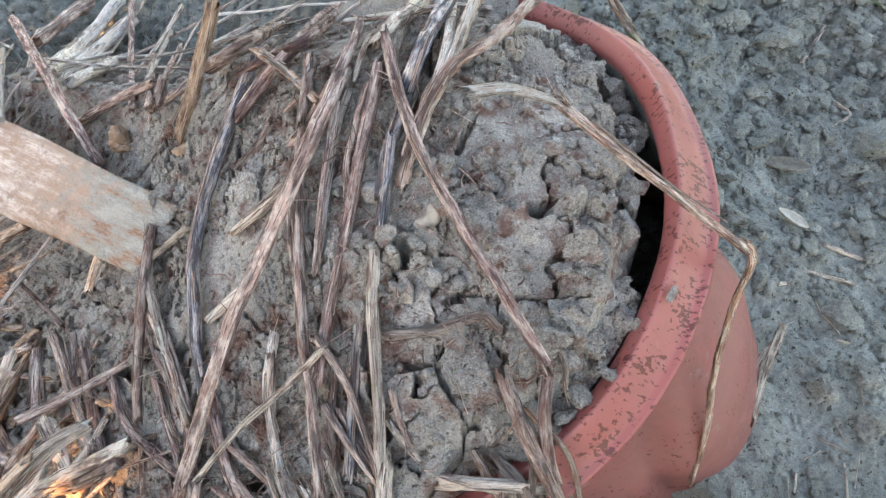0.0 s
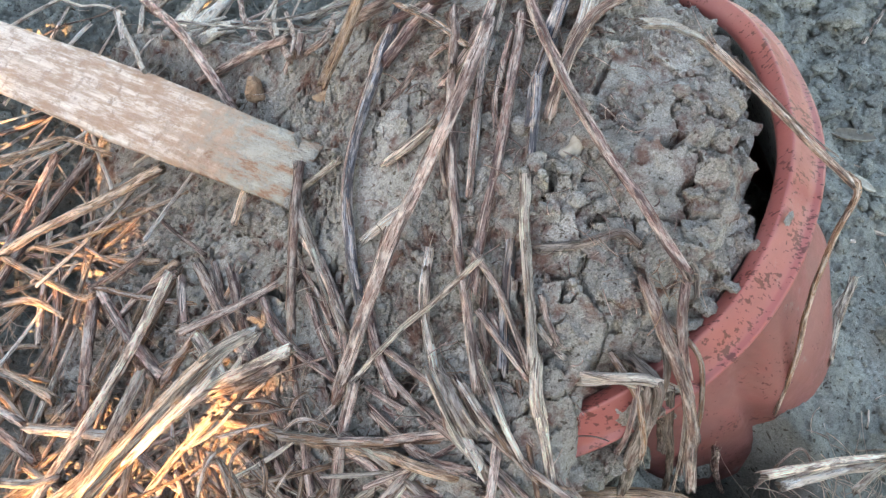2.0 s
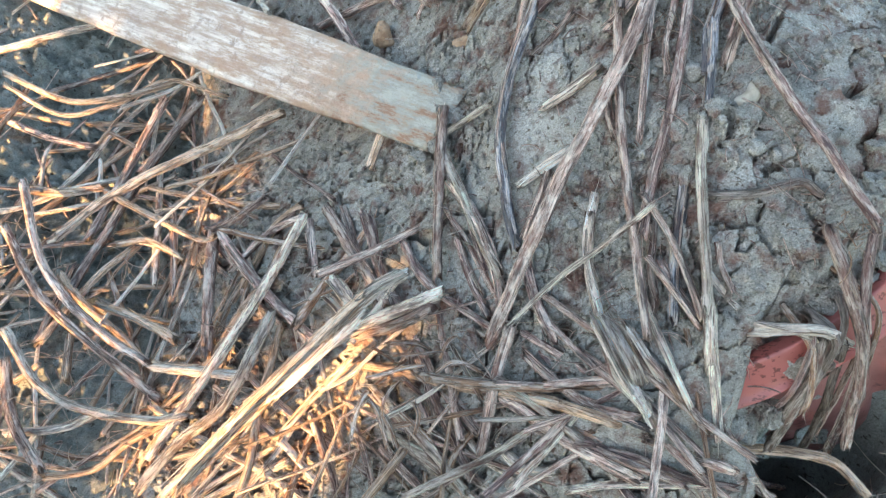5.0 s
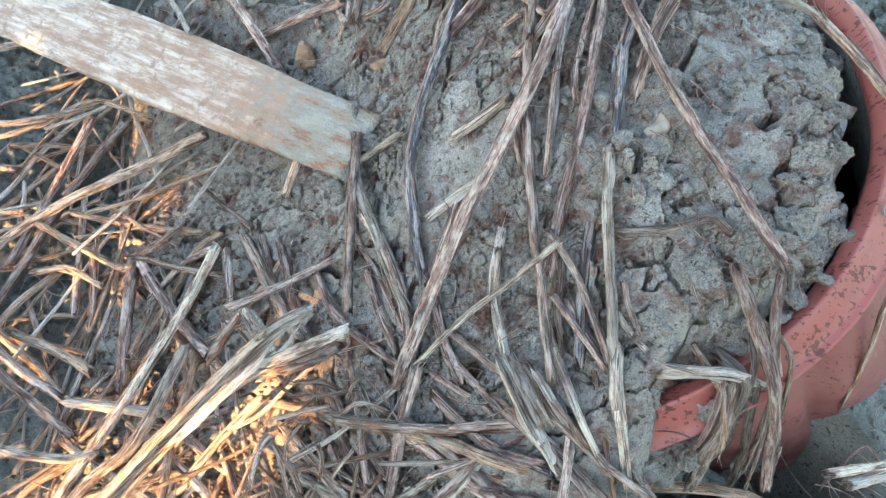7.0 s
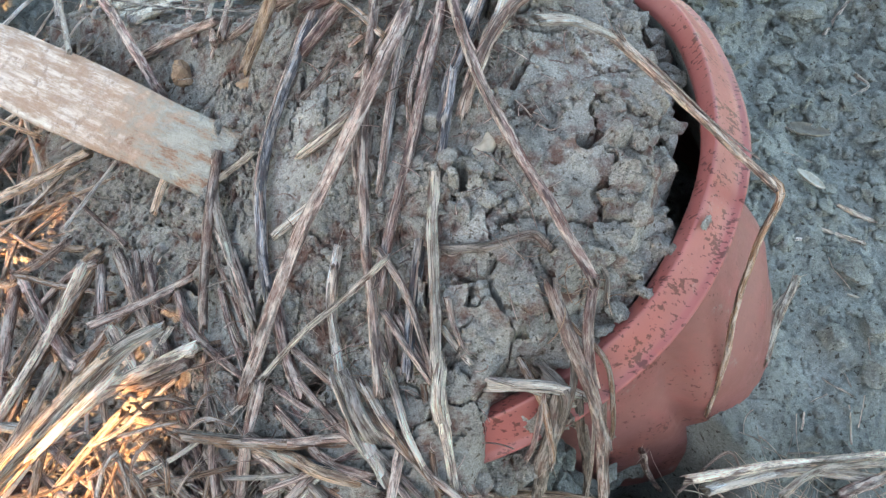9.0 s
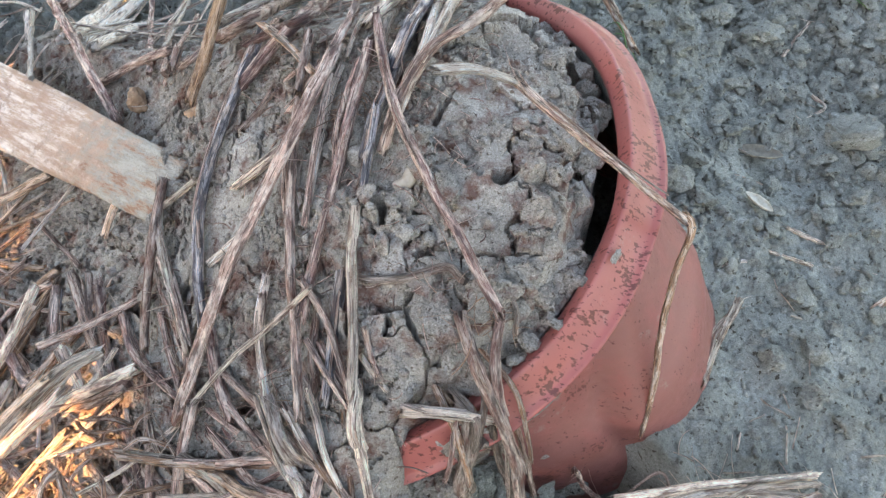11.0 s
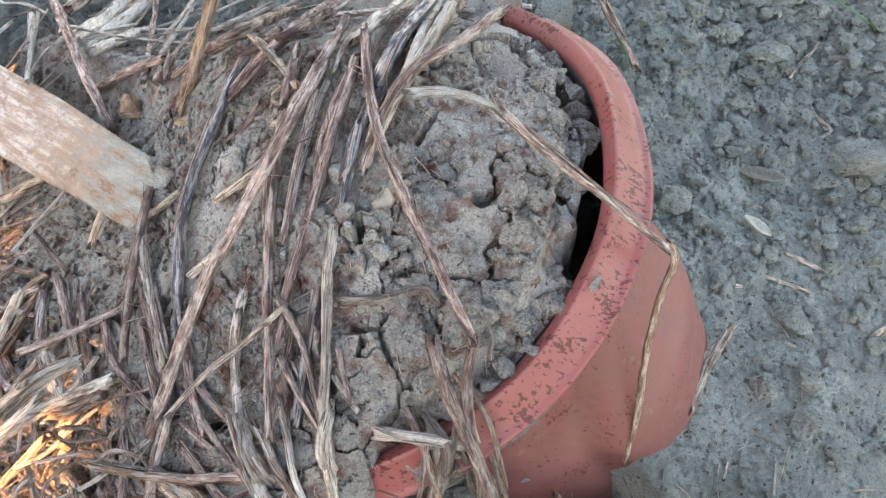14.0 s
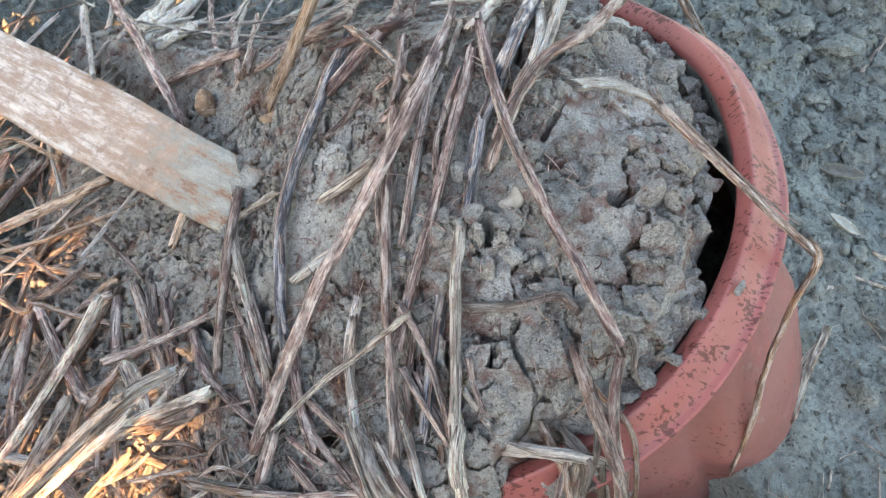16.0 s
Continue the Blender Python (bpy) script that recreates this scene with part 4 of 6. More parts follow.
stalk("dry_stalk", "tan", 0.0021, 1.00, (-0.299, 0.194, 0.004), (-0.265, 0.175, 0.010), (-0.236, 0.159, 0.018), (-0.227, 0.160, 0.023))
stalk("dry_stalk", "purple", 0.0032, 1.00, (-0.224, 0.159, 0.023), (-0.197, 0.127, 0.033), (-0.165, 0.094, 0.046))
stalk("dry_stalk", "weathered", 0.0034, 1.00, (-0.230, 0.163, 0.018), (-0.226, 0.126, 0.016), (-0.221, 0.097, 0.014))
stalk("dry_stalk", "tan", 0.0018, 1.00, (-0.285, 0.162, 0.003), (-0.266, 0.163, 0.007), (-0.244, 0.150, 0.013))
stalk("dry_stalk", "tan", 0.0026, 1.00, (-0.239, 0.107, 0.009), (-0.263, 0.120, 0.003), (-0.286, 0.128, -0.000))
stalk("dry_stalk", "weathered", 0.0020, 1.00, (-0.203, 0.179, 0.032), (-0.224, 0.169, 0.020), (-0.236, 0.168, 0.013))
stalk("dry_stalk", "weathered", 0.0020, 1.00, (-0.181, 0.159, 0.045), (-0.199, 0.157, 0.032), (-0.218, 0.140, 0.020))
stalk("dry_stalk", "weathered", 0.0031, 1.00, (-0.169, 0.161, 0.052), (-0.150, 0.130, 0.060), (-0.133, 0.103, 0.067))
stalk("dry_stalk", "purple", 0.0027, 1.00, (-0.147, 0.148, 0.069), (-0.139, 0.124, 0.067), (-0.128, 0.099, 0.069))
stalk("split_stalk", "tan", 0.0037, 0.50, (-0.161, 0.121, 0.057), (-0.145, 0.100, 0.062))
stalk("dry_stalk", "weathered", 0.0024, 1.00, (-0.176, 0.154, 0.048), (-0.170, 0.127, 0.048))
stalk("dry_stalk", "purple", 0.0019, 1.00, (-0.129, 0.130, 0.077), (-0.117, 0.109, 0.080), (-0.087, 0.084, 0.088))
stalk("dry_stalk", "weathered", 0.0022, 1.00, (-0.165, 0.066, 0.033), (-0.153, 0.041, 0.030), (-0.150, 0.033, 0.029))
stalk("dry_stalk", "weathered", 0.0023, 1.00, (-0.132, 0.050, 0.043), (-0.112, 0.032, 0.045))
stalk("dry_stalk", "tan", 0.0015, 1.00, (-0.095, 0.175, 0.117), (-0.125, 0.169, 0.089))
stalk("dry_stalk", "weathered", 0.0024, 1.00, (-0.314, 0.108, -0.007), (-0.307, 0.153, -0.006))
stalk("dry_stalk", "tan", 0.0023, 1.00, (-0.293, 0.087, -0.005), (-0.298, 0.114, -0.005))
stalk("dry_stalk", "weathered", 0.0020, 1.00, (-0.257, 0.175, 0.008), (-0.248, 0.141, 0.009), (-0.246, 0.128, 0.010))
stalk("dry_stalk", "tan", 0.0028, 1.00, (-0.188, 0.110, 0.040), (-0.204, 0.071, 0.028), (-0.224, 0.056, 0.016), (-0.241, 0.035, 0.007))
stalk("dry_stalk", "tan", 0.0014, 1.00, (0.212, 0.249, -0.014), (0.235, 0.244, -0.022), (0.261, 0.239, -0.031))
stalk("dry_stalk", "tan", 0.0015, 1.00, (0.183, 0.231, -0.005), (0.205, 0.228, -0.012), (0.224, 0.227, -0.019))
stalk("dry_stalk", "tan", 0.0017, 1.00, (0.169, 0.215, -0.001), (0.190, 0.222, -0.008))
stalk("dry_stalk", "tan", 0.0025, 1.00, (0.171, 0.191, 0.001), (0.155, 0.165, 0.006), (0.142, 0.137, 0.010))
stalk("dry_stalk", "tan", 0.0015, 1.00, (0.131, 0.130, 0.013), (0.150, 0.165, 0.007), (0.170, 0.187, 0.001))
stalk("dry_stalk", "tan", 0.0026, 1.00, (0.090, 0.072, 0.030), (0.124, 0.081, 0.020), (0.161, 0.090, 0.007), (0.200, 0.098, -0.005))
stalk("dry_stalk", "tan", 0.0032, 1.00, (0.100, 0.069, 0.026), (0.146, 0.084, 0.010), (0.195, 0.086, -0.005))
stalk("dry_stalk", "tan", 0.0018, 1.00, (0.134, 0.069, 0.021), (0.158, 0.084, 0.013), (0.196, 0.092, -0.000))
stalk("dry_stalk", "weathered", 0.0032, 1.00, (0.167, 0.074, 0.005), (0.197, 0.087, -0.004))
stalk("dry_stalk", "weathered", 0.0008, 1.00, (0.087, 0.067, 0.030), (0.114, 0.088, 0.021), (0.120, 0.074, 0.019))
stalk("dry_stalk", "tan", 0.0016, 1.00, (0.235, 0.395, -0.022), (0.265, 0.439, -0.031))
stalk("dry_stalk", "tan", 0.0014, 1.00, (0.252, 0.365, -0.027), (0.260, 0.357, -0.029), (0.244, 0.343, -0.025))

# slighter stalks between and beneath them
stalk("dry_stalk", "weathered", 0.0021, 1.00, (-0.100, 0.351, 0.036), (-0.077, 0.236, 0.136), (-0.082, 0.225, 0.130), (-0.084, 0.210, 0.127), (-0.087, 0.197, 0.122))
stalk("dry_stalk", "weathered", 0.0013, 1.00, (-0.052, 0.236, 0.142), (-0.049, 0.211, 0.151), (-0.050, 0.199, 0.147), (-0.051, 0.188, 0.146))
stalk("dry_stalk", "tan", 0.0014, 1.00, (-0.033, 0.204, 0.159), (-0.036, 0.194, 0.156), (-0.038, 0.183, 0.151), (-0.039, 0.165, 0.151), (-0.040, 0.155, 0.147), (-0.041, 0.146, 0.143))
stalk("dry_stalk", "weathered", 0.0016, 1.00, (-0.052, 0.172, 0.144), (-0.052, 0.161, 0.141), (-0.051, 0.151, 0.139), (-0.049, 0.143, 0.138))
stalk("dry_stalk", "tan", 0.0015, 1.00, (-0.047, 0.170, 0.146), (-0.047, 0.157, 0.143), (-0.044, 0.147, 0.142))
stalk("dry_stalk", "weathered", 0.0014, 1.00, (-0.117, 0.152, 0.087), (-0.109, 0.135, 0.091), (-0.100, 0.119, 0.093), (-0.091, 0.102, 0.092), (-0.087, 0.096, 0.093))
stalk("dry_stalk", "weathered", 0.0012, 1.00, (-0.016, 0.100, 0.138), (-0.014, 0.094, 0.133), (-0.010, 0.085, 0.131))
stalk("dry_stalk", "tan", 0.0012, 1.00, (-0.028, 0.239, 0.152), (-0.029, 0.221, 0.161), (-0.032, 0.207, 0.159))
stalk("dry_stalk", "tan", 0.0024, 1.00, (-0.006, 0.287, 0.126), (-0.014, 0.260, 0.142), (-0.016, 0.227, 0.163), (-0.018, 0.213, 0.165))
stalk("dry_stalk", "weathered", 0.0027, 1.00, (0.015, 0.279, 0.134), (0.006, 0.228, 0.163), (0.001, 0.206, 0.169), (-0.004, 0.189, 0.173), (-0.007, 0.182, 0.168))
stalk("dry_stalk", "dark", 0.0028, 1.00, (-0.003, 0.232, 0.159), (-0.008, 0.215, 0.162), (-0.011, 0.197, 0.166), (-0.015, 0.185, 0.163), (-0.018, 0.175, 0.161), (-0.020, 0.157, 0.160))
stalk("dry_stalk", "weathered", 0.0010, 1.00, (-0.058, 0.206, 0.146), (-0.052, 0.208, 0.150), (-0.046, 0.207, 0.153), (-0.042, 0.204, 0.155))
stalk("dry_stalk", "weathered", 0.0015, 1.00, (-0.064, 0.207, 0.139), (-0.071, 0.200, 0.132), (-0.079, 0.195, 0.125))
stalk("dry_stalk", "weathered", 0.0016, 1.00, (-0.036, 0.105, 0.126), (-0.035, 0.097, 0.122), (-0.034, 0.087, 0.118), (-0.035, 0.081, 0.114))
stalk("dry_stalk", "tan", 0.0015, 1.00, (-0.039, 0.094, 0.119), (-0.036, 0.086, 0.115), (-0.032, 0.076, 0.114))
stalk("dry_stalk", "weathered", 0.0022, 1.00, (-0.265, 0.275, -0.010), (-0.273, 0.253, -0.008), (-0.280, 0.225, -0.002), (-0.288, 0.212, -0.003))
stalk("dry_stalk", "honey", 0.0016, 1.00, (-0.291, 0.177, -0.010), (-0.272, 0.182, -0.006), (-0.245, 0.187, 0.005), (-0.233, 0.194, 0.012), (-0.214, 0.209, 0.021))
stalk("dry_stalk", "honey", 0.0024, 1.00, (-0.181, 0.161, 0.041), (-0.190, 0.148, 0.034), (-0.196, 0.136, 0.027), (-0.210, 0.116, 0.018), (-0.219, 0.097, 0.012), (-0.231, 0.073, 0.008), (-0.248, 0.050, -0.007))
stalk("dry_stalk", "weathered", 0.0016, 1.00, (-0.287, 0.201, -0.008), (-0.263, 0.190, -0.001), (-0.253, 0.161, 0.006), (-0.253, 0.141, -0.005))
stalk("dry_stalk", "leaf", 0.0014, 0.60, (-0.297, 0.171, -0.014), (-0.270, 0.163, 0.005), (-0.253, 0.157, 0.006), (-0.250, 0.156, -0.003))
stalk("dry_stalk", "tan", 0.0017, 1.00, (-0.286, 0.129, 0.002), (-0.269, 0.125, -0.003), (-0.244, 0.121, -0.001))
stalk("dry_stalk", "honey", 0.0015, 1.00, (-0.244, 0.121, -0.001), (-0.252, 0.114, -0.009), (-0.255, 0.102, -0.010))
stalk("dry_stalk", "weathered", 0.0022, 1.00, (-0.238, 0.171, 0.010), (-0.217, 0.148, 0.015), (-0.198, 0.131, 0.022), (-0.179, 0.110, 0.033), (-0.169, 0.097, 0.037))
stalk("dry_stalk", "weathered", 0.0016, 1.00, (-0.216, 0.154, 0.013), (-0.197, 0.162, 0.027), (-0.186, 0.169, 0.036))
stalk("dry_stalk", "dark", 0.0014, 1.00, (-0.179, 0.159, 0.038), (-0.171, 0.135, 0.042), (-0.165, 0.125, 0.045))
stalk("dry_stalk", "weathered", 0.0022, 1.00, (-0.140, 0.073, 0.048), (-0.123, 0.058, 0.051), (-0.110, 0.044, 0.053), (-0.103, 0.036, 0.050))
stalk("dry_stalk", "purple", 0.0022, 1.00, (-0.117, 0.064, 0.060), (-0.111, 0.052, 0.055), (-0.103, 0.039, 0.054), (-0.100, 0.035, 0.052))
stalk("dry_stalk", "tan", 0.0015, 1.00, (-0.108, 0.065, 0.066), (-0.099, 0.053, 0.062), (-0.092, 0.044, 0.062))
stalk("dry_stalk", "tan", 0.0018, 1.00, (-0.086, 0.047, 0.067), (-0.077, 0.039, 0.065), (-0.064, 0.036, 0.071))
stalk("dry_stalk", "weathered", 0.0016, 1.00, (-0.121, 0.090, 0.067), (-0.112, 0.073, 0.069))
stalk("dry_stalk", "weathered", 0.0022, 1.00, (-0.079, 0.076, 0.091), (-0.066, 0.064, 0.092), (-0.054, 0.053, 0.098), (-0.039, 0.048, 0.103))
stalk("dry_stalk", "weathered", 0.0022, 1.00, (-0.076, 0.056, 0.080), (-0.065, 0.047, 0.083), (-0.053, 0.039, 0.085), (-0.037, 0.031, 0.084))
stalk("dry_stalk", "tan", 0.0034, 0.50, (-0.049, 0.072, 0.106), (-0.045, 0.061, 0.105), (-0.037, 0.052, 0.105), (-0.034, 0.047, 0.104))
stalk("dry_stalk", "weathered", 0.0015, 1.00, (-0.044, 0.079, 0.111), (-0.036, 0.065, 0.114), (-0.026, 0.055, 0.109), (-0.018, 0.046, 0.107))
stalk("dry_stalk", "tan", 0.0015, 1.00, (-0.038, 0.088, 0.118), (-0.033, 0.075, 0.115), (-0.028, 0.061, 0.115), (-0.022, 0.051, 0.109))
stalk("dry_stalk", "root", 0.0032, 0.80, (0.027, 0.069, 0.112), (0.040, 0.081, 0.067), (0.049, 0.084, 0.027))
stalk("dry_stalk", "weathered", 0.0022, 0.80, (0.075, 0.087, 0.021), (0.089, 0.090, -0.026), (0.121, 0.103, -0.115))

stalk("dry_stalk", "tan", 0.0022, 1.00, (-0.018, 0.086, 0.125), (-0.017, 0.070, 0.123), (-0.014, 0.058, 0.113), (-0.010, 0.044, 0.100))
stalk("dry_stalk", "weathered", 0.0012, 1.00, (-0.009, 0.047, 0.101), (-0.002, 0.047, 0.089), (0.040, 0.087, -0.043))
stalk("dry_stalk", "purple", 0.0020, 1.00, (-0.056, 0.044, 0.087), (-0.044, 0.037, 0.092), (-0.029, 0.033, 0.088), (-0.019, 0.030, 0.087))
stalk("dry_stalk", "weathered", 0.0018, 1.00, (-0.018, 0.037, 0.096), (-0.005, 0.034, 0.095), (0.049, 0.066, -0.027), (0.107, 0.096, -0.138))
stalk("dry_stalk", "weathered", 0.0016, 1.00, (-0.033, 0.099, 0.126), (-0.026, 0.087, 0.123), (-0.018, 0.076, 0.120))
stalk("dry_stalk", "leaf", 0.0014, 0.60, (-0.031, 0.059, 0.114), (-0.024, 0.051, 0.109), (-0.015, 0.044, 0.104))
stalk("dry_stalk", "honey", 0.0022, 1.00, (-0.183, 0.172, 0.038), (-0.197, 0.164, 0.028), (-0.206, 0.147, 0.019), (-0.217, 0.127, 0.011), (-0.221, 0.108, 0.009))
stalk("dry_stalk", "weathered", 0.0020, 1.00, (-0.161, 0.163, 0.052), (-0.148, 0.129, 0.060), (-0.135, 0.101, 0.058), (-0.116, 0.074, 0.062), (-0.109, 0.056, 0.058))
stalk("dry_stalk", "purple", 0.0016, 1.00, (-0.151, 0.155, 0.059), (-0.139, 0.120, 0.064), (-0.133, 0.104, 0.061), (-0.129, 0.094, 0.057), (-0.117, 0.076, 0.058))
stalk("dry_stalk", "weathered", 0.0014, 1.00, (-0.131, 0.135, 0.074), (-0.123, 0.121, 0.075), (-0.112, 0.106, 0.078), (-0.098, 0.094, 0.083))
stalk("dry_stalk", "bleached", 0.0030, 0.50, (-0.170, 0.124, 0.040), (-0.158, 0.112, 0.047), (-0.150, 0.102, 0.048))
stalk("dry_stalk", "weathered", 0.0022, 1.00, (-0.235, 0.158, 0.006), (-0.212, 0.135, 0.013), (-0.184, 0.109, 0.028))
stalk("dry_stalk", "leaf", 0.0014, 0.70, (-0.109, 0.133, 0.088), (-0.100, 0.111, 0.090), (-0.094, 0.100, 0.089))
stalk("dry_stalk", "bleached", 0.0034, 1.00, (-0.207, 0.402, -0.003), (-0.214, 0.352, 0.023), (-0.215, 0.293, 0.052))
stalk("dry_stalk", "bleached", 0.0018, 1.00, (-0.284, 0.399, -0.010), (-0.236, 0.313, 0.047), (-0.208, 0.261, 0.077))
stalk("dry_stalk", "weathered", 0.0014, 1.00, (-0.167, 0.387, 0.014), (-0.156, 0.333, 0.046), (-0.140, 0.278, 0.086))
stalk("dry_stalk", "weathered", 0.0014, 1.00, (-0.158, 0.373, 0.016), (-0.129, 0.267, 0.095), (-0.131, 0.246, 0.093))
stalk("dry_stalk", "tan", 0.0022, 1.00, (-0.194, 0.376, 0.005), (-0.199, 0.359, 0.012), (-0.199, 0.339, 0.024))
stalk("dry_stalk", "weathered", 0.0015, 1.00, (-0.148, 0.279, 0.080), (-0.165, 0.273, 0.073), (-0.181, 0.272, 0.061))
stalk("dry_stalk", "tan", 0.0022, 1.00, (-0.119, 0.357, 0.024), (-0.106, 0.286, 0.088), (-0.107, 0.263, 0.103))


# the long bent stalk that leans over the pot's rim
bent = stalk("bent_stalk", "weathered", 0.0022, 0.7, (0.031, 0.160, 0.203), (0.048, 0.153, 0.192), (0.078, 0.150, 0.164), (0.1025, 0.1455, 0.1435))
bent["label"] = "thin grey dry stalk bent over the pot's rim"
for name, kind, radius, label, points in (
    ("pale_tip", "bleached", 0.0024, "pale flat tip", ((0.005, 0.144, 0.223), (0.018, 0.154, 0.2135), (0.032, 0.1598, 0.2022))),
    ("lower_section", "leaf", 0.0024, "brown section leaning against the pot's side", ((0.0985, 0.1500, 0.1455), (0.1025, 0.1442, 0.143), (0.1022, 0.1386, 0.1144), (0.1046, 0.1291, 0.0775), (0.1070, 0.1180, 0.0511), (0.1084, 0.1078, 0.0163))),
):
    ob = tagged(new(name, stem_mesh(name, points, radius, 0.55, STRAW[kind], 77, 12)), label)
    ob.parent = bent


# ---- the slat ----
def bamboo_slat():
    a, b = Vector((-0.112, 0.179, 0.099)), Vector((-0.425, 0.362, -0.004))
    x = (b - a).normalized()
    y = Vector((0, 0, 1)).cross(x).normalized()
    y = (y + Vector((0, 0, -0.38))).normalized()
    z = x.cross(y)
    length, thick = (b - a).length, 0.0042
    verts, faces = [], []
    n, prof = 90, 12
    for i in range(n + 1):
        s = length * i / n
        half = 0.0162 + 0.0045 * float(smooth(0.0, 0.13, s))
        for k in range(prof):
            ang = 2 * math.pi * (k + 0.5) / prof
            cx, sz = math.cos(ang), math.sin(ang)
            yy = half * math.copysign(abs(cx) ** 0.35, cx) * (1 + 0.05 * noise.noise(Vector((s * 25, k, 0))))
            zz = thick * 0.5 * math.copysign(abs(sz) ** 0.35, sz) + 0.0006 * noise.noise(Vector((s * 60, k * 2.2, 5))) - 0.0012 * (yy / half) ** 2
            ends = (0.006 * noise.noise(Vector((yy * 300, 3, 0))) + 0.002) if i == 0 else 0
            verts.append((s + ends, yy, zz))
    for i in range(n):
        for k in range(prof):
            faces.append((i * prof + k, i * prof + (k + 1) % prof, (i + 1) * prof + (k + 1) % prof, (i + 1) * prof + k))
    faces.append(tuple(range(prof))[::-1])
    faces.append(tuple(range(n * prof, (n + 1) * prof)))
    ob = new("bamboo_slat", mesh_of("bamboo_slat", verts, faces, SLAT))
    m = Matrix.Identity(4)
    m.col[0][:3], m.col[1][:3], m.col[2][:3], m.col[3][:3] = x, y, z, a
    ob.matrix_world = m
    return tagged(ob, "pale weathered bamboo slat, mud-caked where it meets the mound", "wooden slat")


slat = bamboo_slat()


# ---- clods ----
def chunk(name, seed, sx, sy, sz, mat, level=4, cuts=15, rough=1.0):
    """A broken lump: a ball cut by random planes, then roughened."""
    rng = random.Random(seed)
    bm = bmesh.new()
    bmesh.ops.create_icosphere(bm, subdivisions=level, radius=1.0)
    planes = []
    for _ in range(cuts):
        d = Vector((rng.gauss(0, 1), rng.gauss(0, 1), rng.gauss(0, 1))).normalized()
        planes.append((d, rng.uniform(0.35, 0.75)))
    off = Vector((rng.random() * 40, rng.random() * 40, rng.random() * 40))
    size = max(sx, sy, sz)
    for v in bm.verts:
        d = v.co.normalized()
        r = 1.0
        for n, h in planes:
            f = d.dot(n)
            if f > 0.05:
                r = min(r, h / f)
        p = Vector((d.x * r * sx, d.y * r * sy, d.z * r * sz))
        q = p + off
        far = noise.voronoi(q * (3.4 / size))[0]
        k = 0.26 * noise.noise(q * (1.3 / size)) + 0.20 * noise.noise(q * (3.1 / size)) - 0.10 * (1 - min(1.0, (far[1] - far[0]) * 6)) + rough * (0.045 * noise.noise(q * (7.0 / size)) + 0.035 * noise.noise(q * (16.0 / size)))
        v.co = p * (1 + k)
    me = bpy.data.meshes.new(name)
    bm.to_mesh(me)
    bm.free()
    me.materials.append(mat)
    return me


clod_count = [0]


def soil_clod(x, y, z, sx, sy, sz):
    clod_count[0] += 1
    flat = sz < 0.85 * sx
    sz = sz * 0.75 if flat else sz
    ob = new("soil_clod", chunk("soil_clod", 300 + clod_count[0], sx * 1.15, sy * 1.2, sz * 1.1, SOIL, 5 if sx > 0.008 else 4, 11, 1.7))
    h = 0.004
    slope = Vector((-(mound_height(x + h, y) - mound_height(x - h, y)) / (2 * h), -(mound_height(x, y + h) - mound_height(x, y - h)) / (2 * h), 1)).normalized()
    lean = slope.lerp(Vector((0, 0, 1)), 0.25).normalized()
    turn = lean.to_track_quat("Z", "Y").to_matrix().to_4x4() @ pose(0, 0, 0, random.uniform(-8, 8), random.uniform(-8, 8), random.uniform(-25, 25))
    ob.matrix_world = Matrix.Translation(Vector((x, y, z)) - lean * sz * (0.55 if flat else 0.25)) @ turn
    tagged(ob, "cracked plate of dried grey soil on the mound" if flat else "crumbly lump of grey soil on the mound", "soil clod", "clods on the mound")


def earth_clod(x, y, sx, sy):
    clod_count[0] += 1
    s = (sx + sy) / 2
    ob = new("earth_clod", chunk("earth_clod", 600 + clod_count[0], sx, sy, s * 0.7, EARTH, 4, 9, 0.8))
    z = float(field(np.array([x]), np.array([y]))[0])
    ob.matrix_world = Matrix.LocRotScale((x, y, z + s * (0.55 if s > 0.009 else 0.4)), Euler((0, 0, random.random() * 0.5)), None)
    tagged(ob, "dry grey earth clod lying on the field", "earth clod", "clods on the field")


soil_clod(0.0335, 0.1764, 0.1560, 0.0200, 0.0170, 0.0100)
soil_clod(0.0311, 0.1387, 0.1465, 0.0159, 0.0125, 0.0095)
soil_clod(0.0041, 0.1875, 0.1588, 0.0087, 0.0116, 0.0100)
soil_clod(0.0294, 0.2208, 0.1530, 0.0136, 0.0094, 0.0120)
soil_clod(0.0418, 0.1566, 0.1542, 0.0069, 0.0056, 0.0110)
soil_clod(0.0574, 0.1728, 0.1543, 0.0057, 0.0057, 0.0120)
soil_clod(0.0505, 0.1424, 0.1490, 0.0046, 0.0037, 0.0038)
soil_clod(0.0478, 0.1185, 0.1399, 0.0049, 0.0040, 0.0042)
soil_clod(0.0395, 0.1158, 0.1393, 0.0049, 0.0039, 0.0042)
soil_clod(0.0492, 0.1079, 0.1352, 0.0043, 0.0034, 0.0037)
soil_clod(0.0531, 0.1047, 0.1369, 0.0040, 0.0032, 0.0034)
soil_clod(0.0444, 0.0994, 0.1329, 0.0053, 0.0042, 0.0046)
soil_clod(0.0551, 0.1553, 0.1512, 0.0037, 0.0030, 0.0031)
soil_clod(0.0414, 0.1228, 0.1432, 0.0040, 0.0032, 0.0034)
soil_clod(0.0362, 0.1272, 0.1446, 0.0040, 0.0032, 0.0034)
soil_clod(0.0420, 0.1100, 0.1370, 0.0045, 0.0036, 0.0038)
soil_clod(0.0381, 0.0941, 0.1298, 0.0044, 0.0035, 0.0038)
